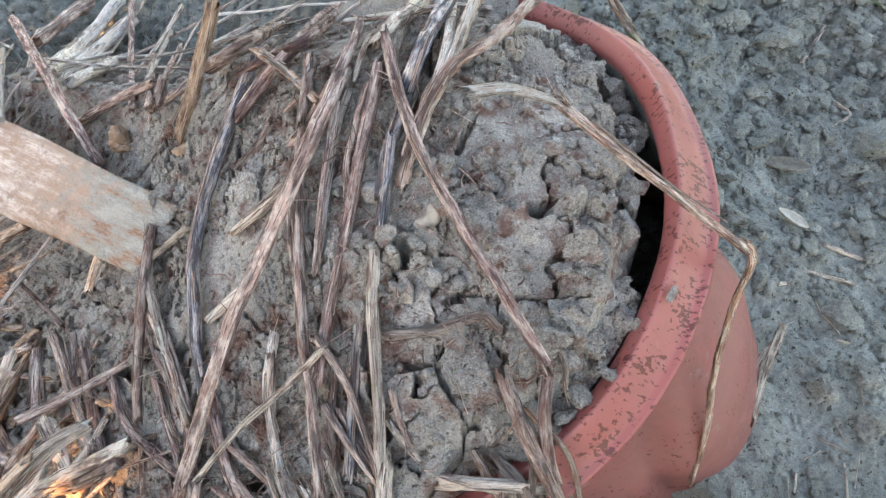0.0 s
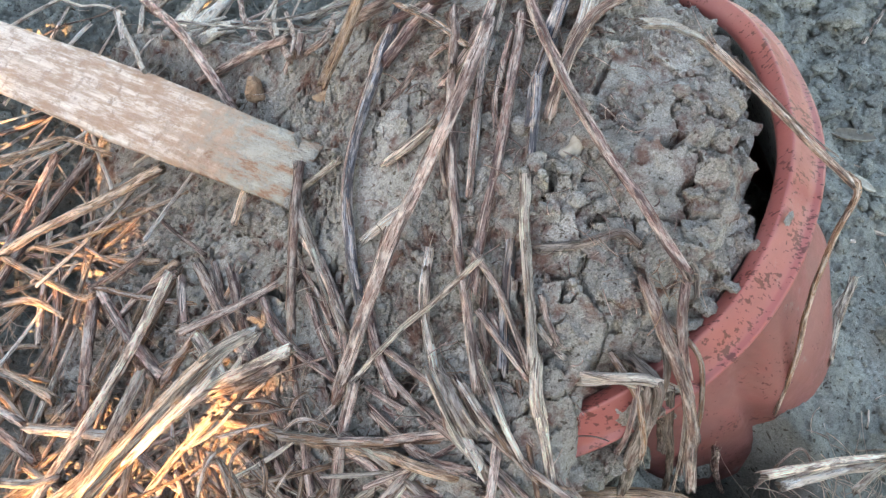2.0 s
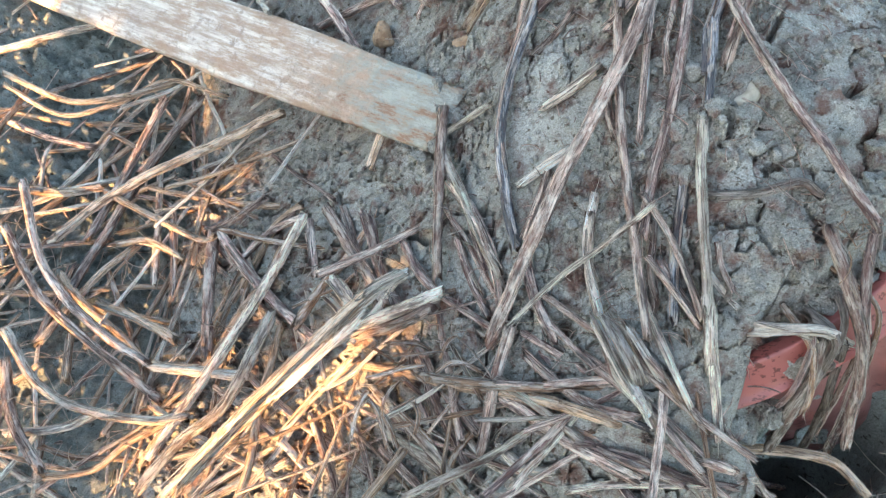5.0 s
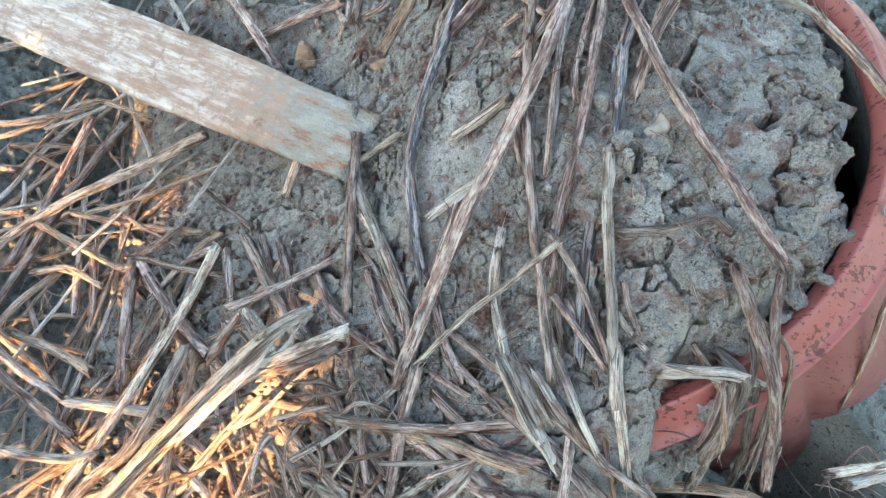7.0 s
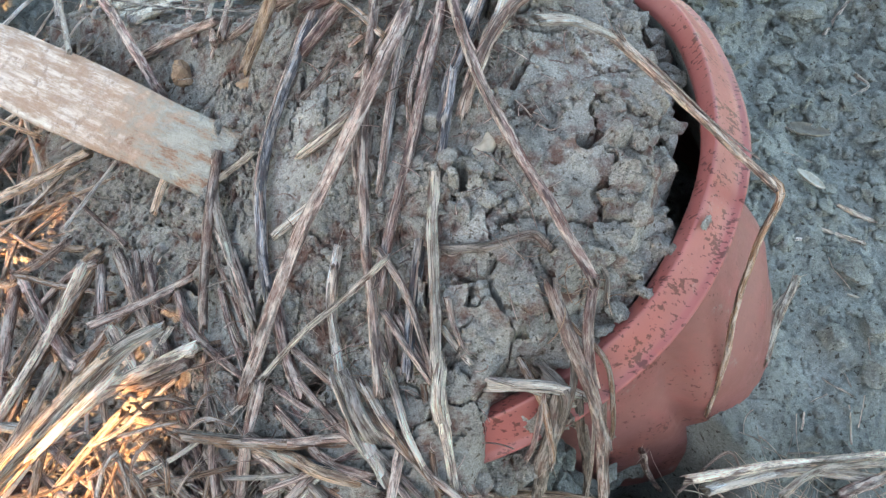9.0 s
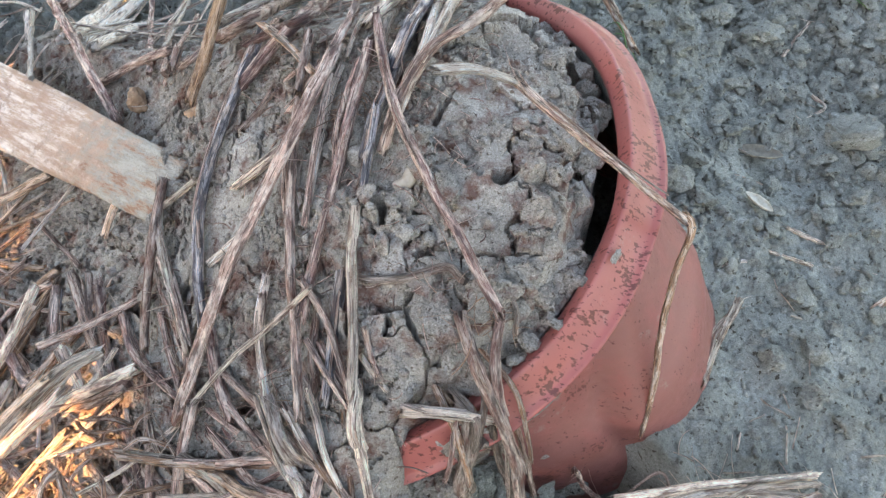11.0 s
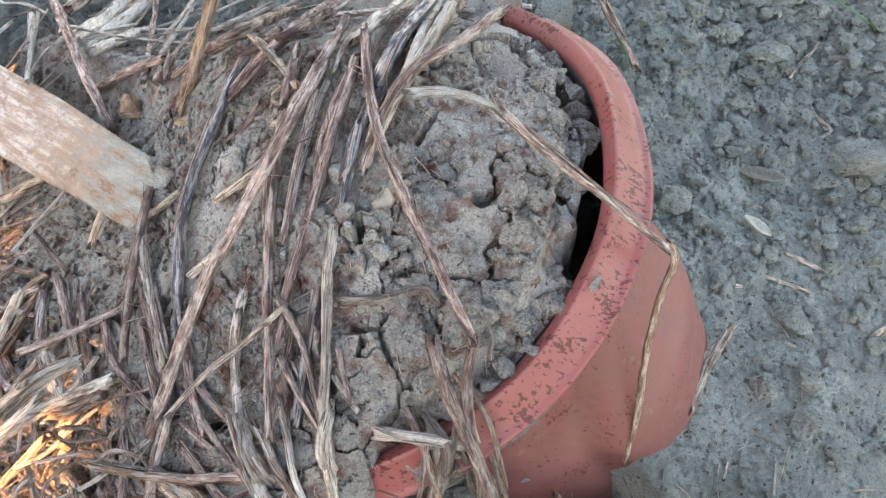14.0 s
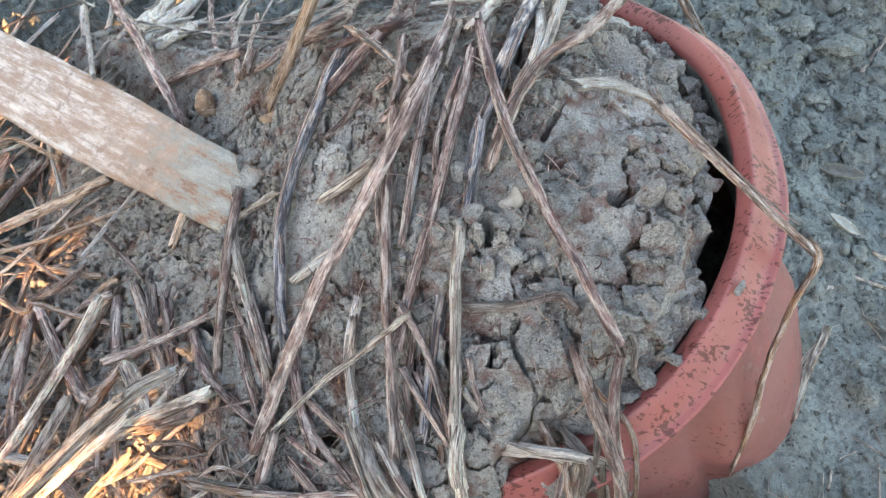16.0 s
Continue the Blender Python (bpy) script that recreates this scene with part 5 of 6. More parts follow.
soil_clod(0.0500, 0.1304, 0.1443, 0.0036, 0.0029, 0.0031)
soil_clod(0.0314, 0.1146, 0.1398, 0.0045, 0.0036, 0.0038)
soil_clod(0.0533, 0.1593, 0.1535, 0.0042, 0.0034, 0.0034)
soil_clod(-0.0578, 0.0696, 0.0876, 0.0082, 0.0070, 0.0065)
soil_clod(-0.0485, 0.0626, 0.0880, 0.0051, 0.0043, 0.0040)
soil_clod(-0.1347, 0.1750, 0.0749, 0.0062, 0.0053, 0.0040)
soil_clod(-0.1526, 0.1784, 0.0592, 0.0059, 0.0050, 0.0036)
soil_clod(-0.1296, 0.1545, 0.0752, 0.0067, 0.0057, 0.0044)
soil_clod(-0.1119, 0.1589, 0.0919, 0.0047, 0.0040, 0.0032)
soil_clod(-0.0967, 0.1487, 0.1004, 0.0045, 0.0038, 0.0032)
soil_clod(-0.1425, 0.2384, 0.0773, 0.0068, 0.0057, 0.0040)
soil_clod(-0.1289, 0.2229, 0.0878, 0.0058, 0.0049, 0.0036)
soil_clod(-0.0961, 0.1078, 0.0866, 0.0049, 0.0042, 0.0036)
soil_clod(-0.1703, 0.1926, 0.0463, 0.0055, 0.0046, 0.0032)
soil_clod(-0.1413, 0.1604, 0.0669, 0.0056, 0.0048, 0.0036)
# the crumbling edge of the soil along the rim
rng = random.Random(12)
for k in range(130):
    a = radians(rng.uniform(-66, 30))
    q = rng.uniform(0.74, 0.905) if math.degrees(a) > -28 else rng.uniform(0.72, 0.98)
    x, y = RIM_C.x + RIM_R * 0.892 * q * math.cos(a), RIM_C.y + RIM_R * q * math.sin(a)
    s = 0.0027 * math.exp(rng.gauss(0.3, 0.45))
    z = float(mound_surface(np.array([x]), np.array([y]))[0])
    soil_clod(x, y, max(z, mound_height(x, y) - 0.022) + s * 0.35, s, s * rng.uniform(0.55, 1.2), s * rng.uniform(0.7, 1.2))
# thin flakes of crust lying over the mound
rng = random.Random(13)
for k in range(46):
    a, q = radians(rng.uniform(-100, 60)), rng.uniform(0.15, 0.86)
    x, y = RIM_C.x + RIM_R * 0.892 * q * math.cos(a), RIM_C.y + RIM_R * q * math.sin(a)
    s = rng.uniform(0.003, 0.0075)
    z = float(mound_surface(np.array([x]), np.array([y]))[0])
    soil_clod(x, y, z + 0.0022, s, s * rng.uniform(0.6, 1.0), 0.0022)
for k in range(22):
    x, y = rng.uniform(-0.09, -0.002), rng.uniform(0.03, 0.072)
    s = rng.uniform(0.003, 0.008)
    z = float(mound_surface(np.array([x]), np.array([y]))[0])
    soil_clod(x, y, z + 0.0025, s, s * rng.uniform(0.6, 1.0), 0.0026)
# lumps clinging to the wall inside the upper rim
rng = random.Random(14)
for k in range(15):
    a, q, s = radians(13 + 2.6 * k + rng.uniform(-2, 2)), rng.uniform(0.945, 0.985), rng.uniform(0.0038, 0.0068)
    x, y = RIM_C.x + RIM_R * 0.892 * q * math.cos(a), RIM_C.y + RIM_R * q * math.sin(a)
    soil_clod(x, y, RIM_C.z + 0.505 * (x - RIM_C.x) - rng.uniform(0.002, 0.010), s * 0.9, s * 1.2, s * 1.2)
earth_clod(0.188, 0.418, 0.0149, 0.0109)
earth_clod(0.215, 0.403, 0.0179, 0.0129)
earth_clod(0.267, 0.381, 0.0149, 0.0100)
earth_clod(0.264, 0.321, 0.0235, 0.0151)
earth_clod(0.211, 0.202, 0.0139, 0.0098)
earth_clod(0.210, 0.169, 0.0126, 0.0095)
earth_clod(0.207, 0.142, 0.0115, 0.0092)
earth_clod(0.151, 0.367, 0.0094, 0.0084)
earth_clod(0.143, 0.314, 0.0089, 0.0080)
earth_clod(0.139, 0.264, 0.0135, 0.0126)
earth_clod(0.174, 0.325, 0.0082, 0.0073)
earth_clod(0.191, 0.319, 0.0073, 0.0064)
earth_clod(0.225, 0.325, 0.0102, 0.0074)
earth_clod(0.180, 0.389, 0.0097, 0.0077)
earth_clod(0.205, 0.259, 0.0078, 0.0069)
earth_clod(0.241, 0.278, 0.0090, 0.0072)
earth_clod(0.263, 0.280, 0.0100, 0.0082)
earth_clod(0.183, 0.416, 0.0119, 0.0079)
earth_clod(0.263, 0.462, 0.0128, 0.0096)
earth_clod(0.295, 0.446, 0.0169, 0.0126)
earth_clod(0.166, 0.421, 0.0109, 0.0079)
earth_clod(0.220, 0.363, 0.0077, 0.0067)
earth_clod(0.186, 0.176, 0.0055, 0.0047)
earth_clod(0.252, 0.217, 0.0085, 0.0068)
earth_clod(0.242, 0.245, 0.0078, 0.0061)
earth_clod(0.195, 0.364, 0.0086, 0.0067)
earth_clod(0.164, 0.347, 0.0074, 0.0065)
earth_clod(0.186, 0.160, 0.0110, 0.0085)
earth_clod(0.228, 0.186, 0.0075, 0.0060)

# smaller clods over the field, each on one of a few shapes
sizes = [0.0024, 0.0028, 0.0033, 0.0037, 0.0042, 0.0047, 0.0053, 0.006, 0.0068, 0.0078, 0.009, 0.0105]
shapes = [chunk("earth_clod", 900 + k, s, s * (1 + 0.25 * (k % 3 - 1)), s * 0.75, EARTH, 3, 8, 0.8) for k, s in enumerate(sizes)]
rng = random.Random(5)
for k in range(640):
    x, y = rng.uniform(0.10, 0.33), rng.uniform(0.02, 0.50)
    if rim_share(x, y) < 1.28 or (x < 0.16 and 0.05 < y < 0.22) or rng.random() > max(0.12, 2.9 * (y - 0.07)):
        continue
    i = min(11, int(rng.random() ** (1.5 if y < 0.25 else 0.75) * 12))
    ob = new("earth_clod", shapes[i])
    z = float(field(np.array([x]), np.array([y]))[0])
    ob.matrix_world = Matrix.LocRotScale((x, y, z + sizes[i] * 0.4), Euler((rng.random() * 0.8, rng.random() * 0.8, rng.random() * 6)), None)
    tagged(ob, "small dry crumb of grey earth", "earth clod", "clods on the field")


def crumbs_stuff(name, count, place, size, mat, label, seed):
    """Loose crumbs too many to count, joined."""
    rng = np.random.default_rng(seed)
    bm = bmesh.new()
    bmesh.ops.create_icosphere(bm, subdivisions=2, radius=1.0)
    ball = np.array([v.co[:] for v in bm.verts])
    tri = np.array([[v.index for v in f.verts] for f in bm.faces])
    bm.free()
    xs, ys, zs = place(rng, count)
    n = len(xs)
    s = size * np.exp(rng.normal(0, 0.45, n))
    co = ball[None] * (1 + rng.uniform(-0.24, 0.24, (n, len(ball), 1))) * rng.uniform(0.65, 1.15, (n, 1, 3)) * s[:, None, None]
    co = co + np.stack([xs, ys, zs + 0.2 * s], 1)[:, None, :]
    faces = (tri[None] + (np.arange(n) * len(ball))[:, None, None]).reshape(-1, 3)
    me = bpy.data.meshes.new(name)
    co = co.reshape(-1, 3)
    me.vertices.add(len(co))
    me.vertices.foreach_set("co", co.ravel())
    me.loops.add(faces.size)
    me.loops.foreach_set("vertex_index", faces.ravel())
    me.polygons.add(len(faces))
    me.polygons.foreach_set("loop_start", np.arange(0, faces.size, 3))
    me.polygons.foreach_set("loop_total", np.full(len(faces), 3))
    me.polygons.foreach_set("use_smooth", np.ones(len(faces), bool))
    me.materials.append(mat)
    me.update(calc_edges=True)
    tagged(new(name, me), label, "soil crumbs", kind="stuff")


def on_field(rng, count):
    x, y = rng.uniform(0.05, 0.38, count), rng.uniform(0.0, 0.54, count)
    keep = (rim_share(x, y) > 1.22) & (rng.random(count) < np.maximum(0.07, 2.3 * (y - 0.08)))
    return x[keep], y[keep], field(x[keep], y[keep])


def on_mound(rng, count):
    x, y = rng.uniform(-0.27, 0.08, count), rng.uniform(0.02, 0.33, count)
    keep = (rim_share(x, y) < 0.95) | (x < -0.05)
    keep &= layered(x, y, 0.05, 90, 2) > -0.05
    return x[keep], y[keep], mound_surface(x[keep], y[keep])


crumbs_stuff("field_crumbs", 9000, on_field, 0.0017, EARTH, "loose dry crumbs of grey earth", 1)
crumbs_stuff("mound_crumbs", 4200, on_mound, 0.0011, SOIL, "loose crumbs of soil over the mound", 2)


# ---- straw litter ----
REST_X, REST_Y = np.arange(-0.46, 0.42, 0.002), np.arange(-0.06, 0.58, 0.002)
REST = np.maximum(mound_surface(*np.meshgrid(REST_X, REST_Y)), field(*np.meshgrid(REST_X, REST_Y)))


def lie(x, y):
    """The height on which loose straw lies."""
    i, j = min(max(int((x + 0.46) / 0.002), 0), len(REST_X) - 1), min(max(int((y + 0.06) / 0.002), 0), len(REST_Y) - 1)
    return float(REST[j, i])


def straw_bit(name, x, y, length, radius, turn, kind, lift, seed):
    rng = random.Random(seed)
    pts, n = [], 4
    for k in range(n):
        s = (k / (n - 1) - 0.5) * length
        wob = min(0.0016, length * 0.03)
        px, py = x + s * math.cos(turn) + rng.uniform(-1, 1) * wob, y + s * math.sin(turn) + rng.uniform(-1, 1) * wob
        pts.append([px, py, lie(px, py)])
    mid = sum(p[2] for p in pts) / n
    for k, p in enumerate(pts):
        p[2] = max(0.6 * p[2] + 0.4 * mid, 0.2 * p[2] + 0.8 * mid) + lift + radius
    ob = new(name, stem_mesh(name, pts, radius, rng.choice((1.0, 0.8, 0.5)), STRAW[kind], seed, 8))
    if name == "straw_litter":
        return ob
    return tagged(ob, {"tan": "short pale bit of dry straw", "weathered": "short grey-brown bit of dry straw", "purple": "short purplish bit of dry stalk", "honey": "short bit of dry straw, coloured warm as if sunlit", "bleached": "short bleached bit of dry straw", "leaf": "torn brown strip of dry leaf", "dark": "short sooty bit of stalk"}[kind], "straw", "straw litter beside the mound")


litter = {"tan": [], "weathered": [], "bleached": []}
rng = random.Random(21)
for k in range(362):
    if k < 280 and k % 4 == 1:
        continue
    if k < 330:
        x, y = (rng.uniform(-0.46, -0.09), rng.uniform(-0.01, 0.25)) if k < 280 else (rng.uniform(-0.50, -0.26), rng.uniform(0.2, 0.4))
        if y > 0.15 and x > -0.18:
            continue
    else:
        x, y = rng.uniform(-0.31, 0.0), rng.uniform(0.27, 0.40)
    if k >= 330 and x < -0.2 and y > 0.33:
        continue
    kind = rng.choice(("tan", "weathered", "honey", "bleached", "leaf", "honey") if k < 330 else ("bleached", "tan", "bleached", "weathered"))
    loose = k % 3 == 0
    if loose:
        kind = "weathered" if kind in ("purple", "weathered") else "bleached" if kind == "bleached" else "tan"
    ob = straw_bit("straw_litter" if loose else "straw_bit", x, y, rng.uniform(0.025, 0.10) if k < 330 else rng.uniform(0.06, 0.15), min(0.0024, 0.0013 * math.exp(rng.gauss(0, 0.4))), rng.gauss(1.05, 0.75) if k < 330 else rng.gauss(0.7, 0.4), kind, rng.uniform(0, 0.012), 4000 + k)
    if loose:
        litter[kind].append(ob)


def joined(name, things, label, category):
    """One object of kind stuff out of many loose bits."""
    bm = bmesh.new()
    mats = things[0].data.materials[0]
    for ob in things:
        bm.from_mesh(ob.data)
        me = ob.data
        bpy.data.objects.remove(ob)
        bpy.data.meshes.remove(me)
    uv = bm.loops.layers.uv.verify()
    me = bpy.data.meshes.new(name)
    bm.to_mesh(me)
    bm.free()
    me.materials.clear()
    me.materials.append(mats)
    tagged(new(name, me), label, category, kind="stuff")


# straw lying across the near foot of the mound
rng = random.Random(23)
for k in range(48):
    kind = rng.choice(("tan", "weathered", "purple", "weathered", "leaf"))
    straw_bit("straw_bit", rng.uniform(-0.10, 0.005), rng.uniform(0.016, 0.064), rng.uniform(0.05, 0.11), rng.uniform(0.0011, 0.0021), rng.gauss(-0.3, 0.5), kind, rng.uniform(0.0, 0.006), 6900 + k)

joined("straw_litter", litter["tan"], "loose pale straw heaped in the pile", "straw")
joined("straw_litter", litter["bleached"], "loose bleached straw strewn round the mound", "straw")
joined("straw_litter", litter["weathered"], "loose grey-brown straw heaped in the pile", "straw")

# brown fibres of the flattened tuft
rng = random.Random(59)
for k in range(44):
    x, y = rng.gauss(0.125, 0.03), rng.gauss(0.05, 0.012)
    ob = straw_bit("leaf_strand", x, y, rng.uniform(0.014, 0.036), rng.uniform(0.0004, 0.0008), rng.gauss(0.5, 0.6), rng.choice(("leaf", "purple", "tan")), rng.uniform(0.001, 0.008), 7200 + k)
    ob["label"], ob["group"] = "thin brown strand of a flattened grass tuft", "flattened tuft on the field"

# pale scraps of straw on the open field
rng = random.Random(58)
for k in range(34):
    x, y = rng.uniform(0.14, 0.31), rng.uniform(0.03, 0.44)
    ob = straw_bit("straw_scrap", x, y, rng.uniform(0.006, 0.022), rng.uniform(0.0003, 0.0007), rng.uniform(0, 3.14), "tan", 0.001, 7000 + k)
    ob["label"], ob["group"] = "thin pale scrap of straw on the field", "straw scraps on the field"


def hairs(name, count, place, label, seed, kind, long=0.016):
    """Fine torn fibres, joined."""
    rng = random.Random(seed)
    verts, faces, uvs = [], [], []
    while count > 0:
        spot = place(rng)
        if spot is None:
            continue
        count -= 1
        x, y, z = spot
        a, bend, length, r = rng.uniform(0, 6.28), rng.gauss(0, 1.1), long * math.exp(rng.gauss(0, 0.45)), rng.uniform(0.00012, 0.00034)
        p, rise = Vector((x, y, z)), rng.uniform(-0.1, 0.5)
        base, n = len(verts), 6
        for k in range(n):
            d = Vector((math.cos(a), math.sin(a), rise))
            s = Vector((-d.y, d.x, 0)).normalized()
            u = d.cross(s).normalized()
            for j in range(3):
                t = 2.0944 * j
                verts.append(p + (s * math.cos(t) + u * math.sin(t)) * r)
                uvs.append((j / 3 + count * 0.37, k * length / n + count * 0.011))
            p = p + d * (length / n)
            a += bend / n
            rise -= 0.7 / n
        for k in range(n - 1):
            for j in range(3):
                faces.append((base + k * 3 + j, base + k * 3 + (j + 1) % 3, base + k * 3 + 3 + (j + 1) % 3, base + k * 3 + 3 + j))
    me = mesh_of(name, verts, faces, STRAW[kind])
    vi = np.empty(len(me.loops), int)
    me.loops.foreach_get("vertex_index", vi)
    me.uv_layers.new(name="UVMap").data.foreach_set("uv", (np.array(uvs)[vi] + 0.0).ravel())
    tagged(new(name, me), label, "straw fibres", kind="stuff")


def pile_spot(rng):
    x, y = rng.uniform(-0.36, -0.08), rng.uniform(-0.01, 0.2)
    if y > 0.13 and x > -0.2:
        return None
    return (x, y, lie(x, y) + rng.uniform(0.001, 0.02))


def mound_spot(rng):
    x, y = rng.uniform(-0.13, 0.03), rng.uniform(0.05, 0.27)
    if x < -0.08 and y > 0.14:
        return None
    return (x, y, lie(x, y) + rng.uniform(0.001, 0.008))


def joint_spot(rng):
    x, y, z = rng.choice(((-0.030, 0.186, 0.158), (-0.026, 0.180, 0.158), (-0.044, 0.205, 0.155), (-0.017, 0.238, 0.160), (0.020, 0.103, 0.150), (0.028, 0.098, 0.150), (-0.040, 0.078, 0.116)))
    return (x + rng.gauss(0, 0.005), y + rng.gauss(0, 0.005), z + rng.uniform(-0.002, 0.004))


def far_spot(rng):
    x, y = rng.uniform(-0.32, 0.02), rng.uniform(0.24, 0.4)
    return (x, y, lie(x, y) + rng.uniform(0.001, 0.012))


def near_spot(rng):
    x, y = rng.gauss(0.15, 0.035), rng.gauss(0.055, 0.02)
    return (x, y, lie(x, y) + rng.uniform(0.001, 0.012))


hairs("straw_fibres", 460, pile_spot, "fine torn straw fibres in the pile", 31, "tan", 0.018)
hairs("root_fibres", 190, mound_spot, "fine root hairs on the soil", 32, "weathered", 0.010)
hairs("root_fibres", 260, mound_spot, "tiny dark root bits on the soil", 35, "purple", 0.006)
hairs("torn_fibres", 80, joint_spot, "curled torn fibres where the stalks cross", 36, "leaf", 0.009)
hairs("straw_fibres", 130, far_spot, "fine torn straw fibres", 33, "tan", 0.016)
hairs("straw_fibres", 300, near_spot, "tuft of fine dry fibres", 34, "tan", 0.018)


# ---- unseen grass screen on the sun's side, added to shade the scene ----
def grass_sun_screen():
    rng = random.Random(77)
    verts, faces = [], []
    for _ in range(3800):
        d = rng.uniform(2.2, 2.9)
        across = rng.gauss(0.0, 0.75) if rng.random() < 0.75 else rng.gauss(0, 2.5)
        # Blades here thin out below limit, so sun reaches the sheaf and pile.
        window_blade = -0.45 < across < -0.055
        if window_blade:
            limit = rng.gauss(0.59 if -0.104 < across < -0.06 else 0.525, 0.012)
            lit = rng.random() < (0.975 if -0.104 < across < -0.06 else 0.86)
            d = rng.uniform(2.44, 2.56)
        x = math.cos(SUN_FROM) * d - math.sin(SUN_FROM) * across
        y = 0.13 + math.sin(SUN_FROM) * d + math.cos(SUN_FROM) * across
        h, lean, w = rng.uniform(0.9, 1.35), rng.gauss(0, 0.06), rng.uniform(0.005, 0.009)
        a = rng.uniform(0, 3.14)
        base = len(verts)
        if window_blade:
            h, lean, a = rng.uniform(1.0, 1.2), lean * 0.2, SUN_FROM + rng.gauss(0, 0.5)
        for k in range(21):
            s = k / 20
            half = w * (1 - s) ** 0.7 + 0.0004
            if window_blade:
                top = s * h - 0.05
                clear = lit and (top < limit or (0.61 < top < 0.8 and -0.172 < across < -0.14))
                half = 0.00007 if clear else (0.014 * (1.05 - s) if lit else 0.006 * (1.05 - s))
            c = Vector((x + lean * s * s * math.cos(a), y + lean * s * s * math.sin(a), -0.05 + h * s))
            verts += [c + Vector((-math.sin(a), math.cos(a), 0)) * half, c - Vector((-math.sin(a), math.cos(a), 0)) * half]
        for k in range(20):
            faces.append((base + 2 * k, base + 2 * k + 1, base + 2 * k + 3, base + 2 * k + 2))
    tagged(new("grass_screen", mesh_of("grass_screen", verts, faces, GREEN)), "unseen green grass added to dapple the low sun", "grass", kind="stuff")


grass_sun_screen()


# ---- small things ----
def snail_shell(place):
    verts, faces, n, sides = [], [], 120, 14
    for i in range(n):
        a = 6.6 * math.pi * i / (n - 1)
        big = 0.00052 * math.exp(0.088 * a)
        c = Vector((math.cos(a) * big * 1.0, math.sin(a) * big * 1.0, -big * 0.42))
        out = Vector((math.cos(a), math.sin(a), 0))
        for k in range(sides):
            t = 2 * math.pi * k / sides
            verts.append(c + out * (big * 0.82 * math.cos(t)) + Vector((0, 0, big * 0.78 * math.sin(t))))
    for i in range(n - 1):
        for k in range(sides):
            faces.append((i * sides + k, i * sides + (k + 1) % sides, (i + 1) * sides + (k + 1) % sides, (i + 1) * sides + k))
    faces.append(tuple(range(sides))[::-1])
    ob = new("snail_shell", mesh_of("snail_shell", verts, faces, SHELL))
    ob.matrix_world = Matrix.Translation(place) @ pose(-0.001, 0.001, 0.0014, 30, -20, 290) @ Matrix.Scale(1.3, 4)
    tagged(ob, "empty cream snail shell half sunk in soil", "snail shell")


snail_shell(Vector((-0.0059, 0.1534, 0.1530)))


def seed_pod(place, turn, length, wide, mat, label, tilt, slant):
    base = new("seed_pod")
    base.matrix_world = Matrix.Translation(place) @ pose(0, 0, 0, 0, 0, turn)
    tagged(base, label, "seed pod")
    verts, faces, n, sides = [], [], 22, 11
    for layer in (1.0, 0.84):
        for i in range(n):
            s = i / (n - 1)
            w = wide * math.sin(math.pi * s) ** 0.6 + 0.0001
            for k in range(sides):
                t = math.pi * (k / (sides - 1))
                rag = 1 + 0.12 * noise.noise(Vector((s * 7, k * 0.4, length * 900)))
                verts.append(((s - 0.5) * length, -w * math.cos(t) * layer * rag, -w * 0.55 * math.sin(t) * layer + 0.0014 * math.sin(2.2 * s) + 0.0005 * noise.noise(Vector((s * 9, k, 3)))))
    for i in range(n - 1):
        for k in range(sides - 1):
            a = i * sides + k
            faces.append((a, a + 1, a + sides + 1, a + sides))
            b = a + n * sides
            faces.append((b, b + sides, b + sides + 1, b + 1))
        for k in (0, sides - 1):
            a = i * sides + k
            q = (a, a + sides, a + sides + n * sides, a + n * sides)
            faces.append(q if k == 0 else q[::-1])
    part("pod_half", verts, faces, mat, base).matrix_basis = pose(0, 0, wide * 0.35, tilt, slant, 0)
    ridge = [((0.48 - s) * length, -0.1 * wide * math.sin(3 * s), wide * 0.35 - wide * 0.42 * math.sin(math.pi * s) ** 0.6 + 0.0004) for s in (0.06, 0.3, 0.5, 0.7, 0.9)]
    seam = new("pod_seam", stem_mesh("pod_seam", ridge, wide * 0.05, 0.6, STRAW["weathered"], 5, 6))
    seam.parent = base
    seam.matrix_basis = pose(0, 0, 0, tilt * 0.5, slant, 0)


seed_pod((0.2033, 0.3048, lie(0.2033, 0.3048) + 0.004), -8, 0.030, 0.0064, HUSK, "empty brown seed pod lying open on the earth", -14, 4)
seed_pod((0.1926, 0.2587, lie(0.1926, 0.2587) + 0.003), -40, 0.019, 0.0052, PALE_HUSK, "pale papery seed husk on the earth", -24, 8)


def chip(name, place, sx, sy, sz, turn, mat, label, category):
    ob = new(name, chunk(name, int(place[0] * 1e4) + 7, sx, sy, sz, mat, 4, 12, 1.6))
    ob.matrix_world = Matrix.Translation(place) @ pose(0, 0, 0, 8, 5, turn)
    tagged(ob, label, category)


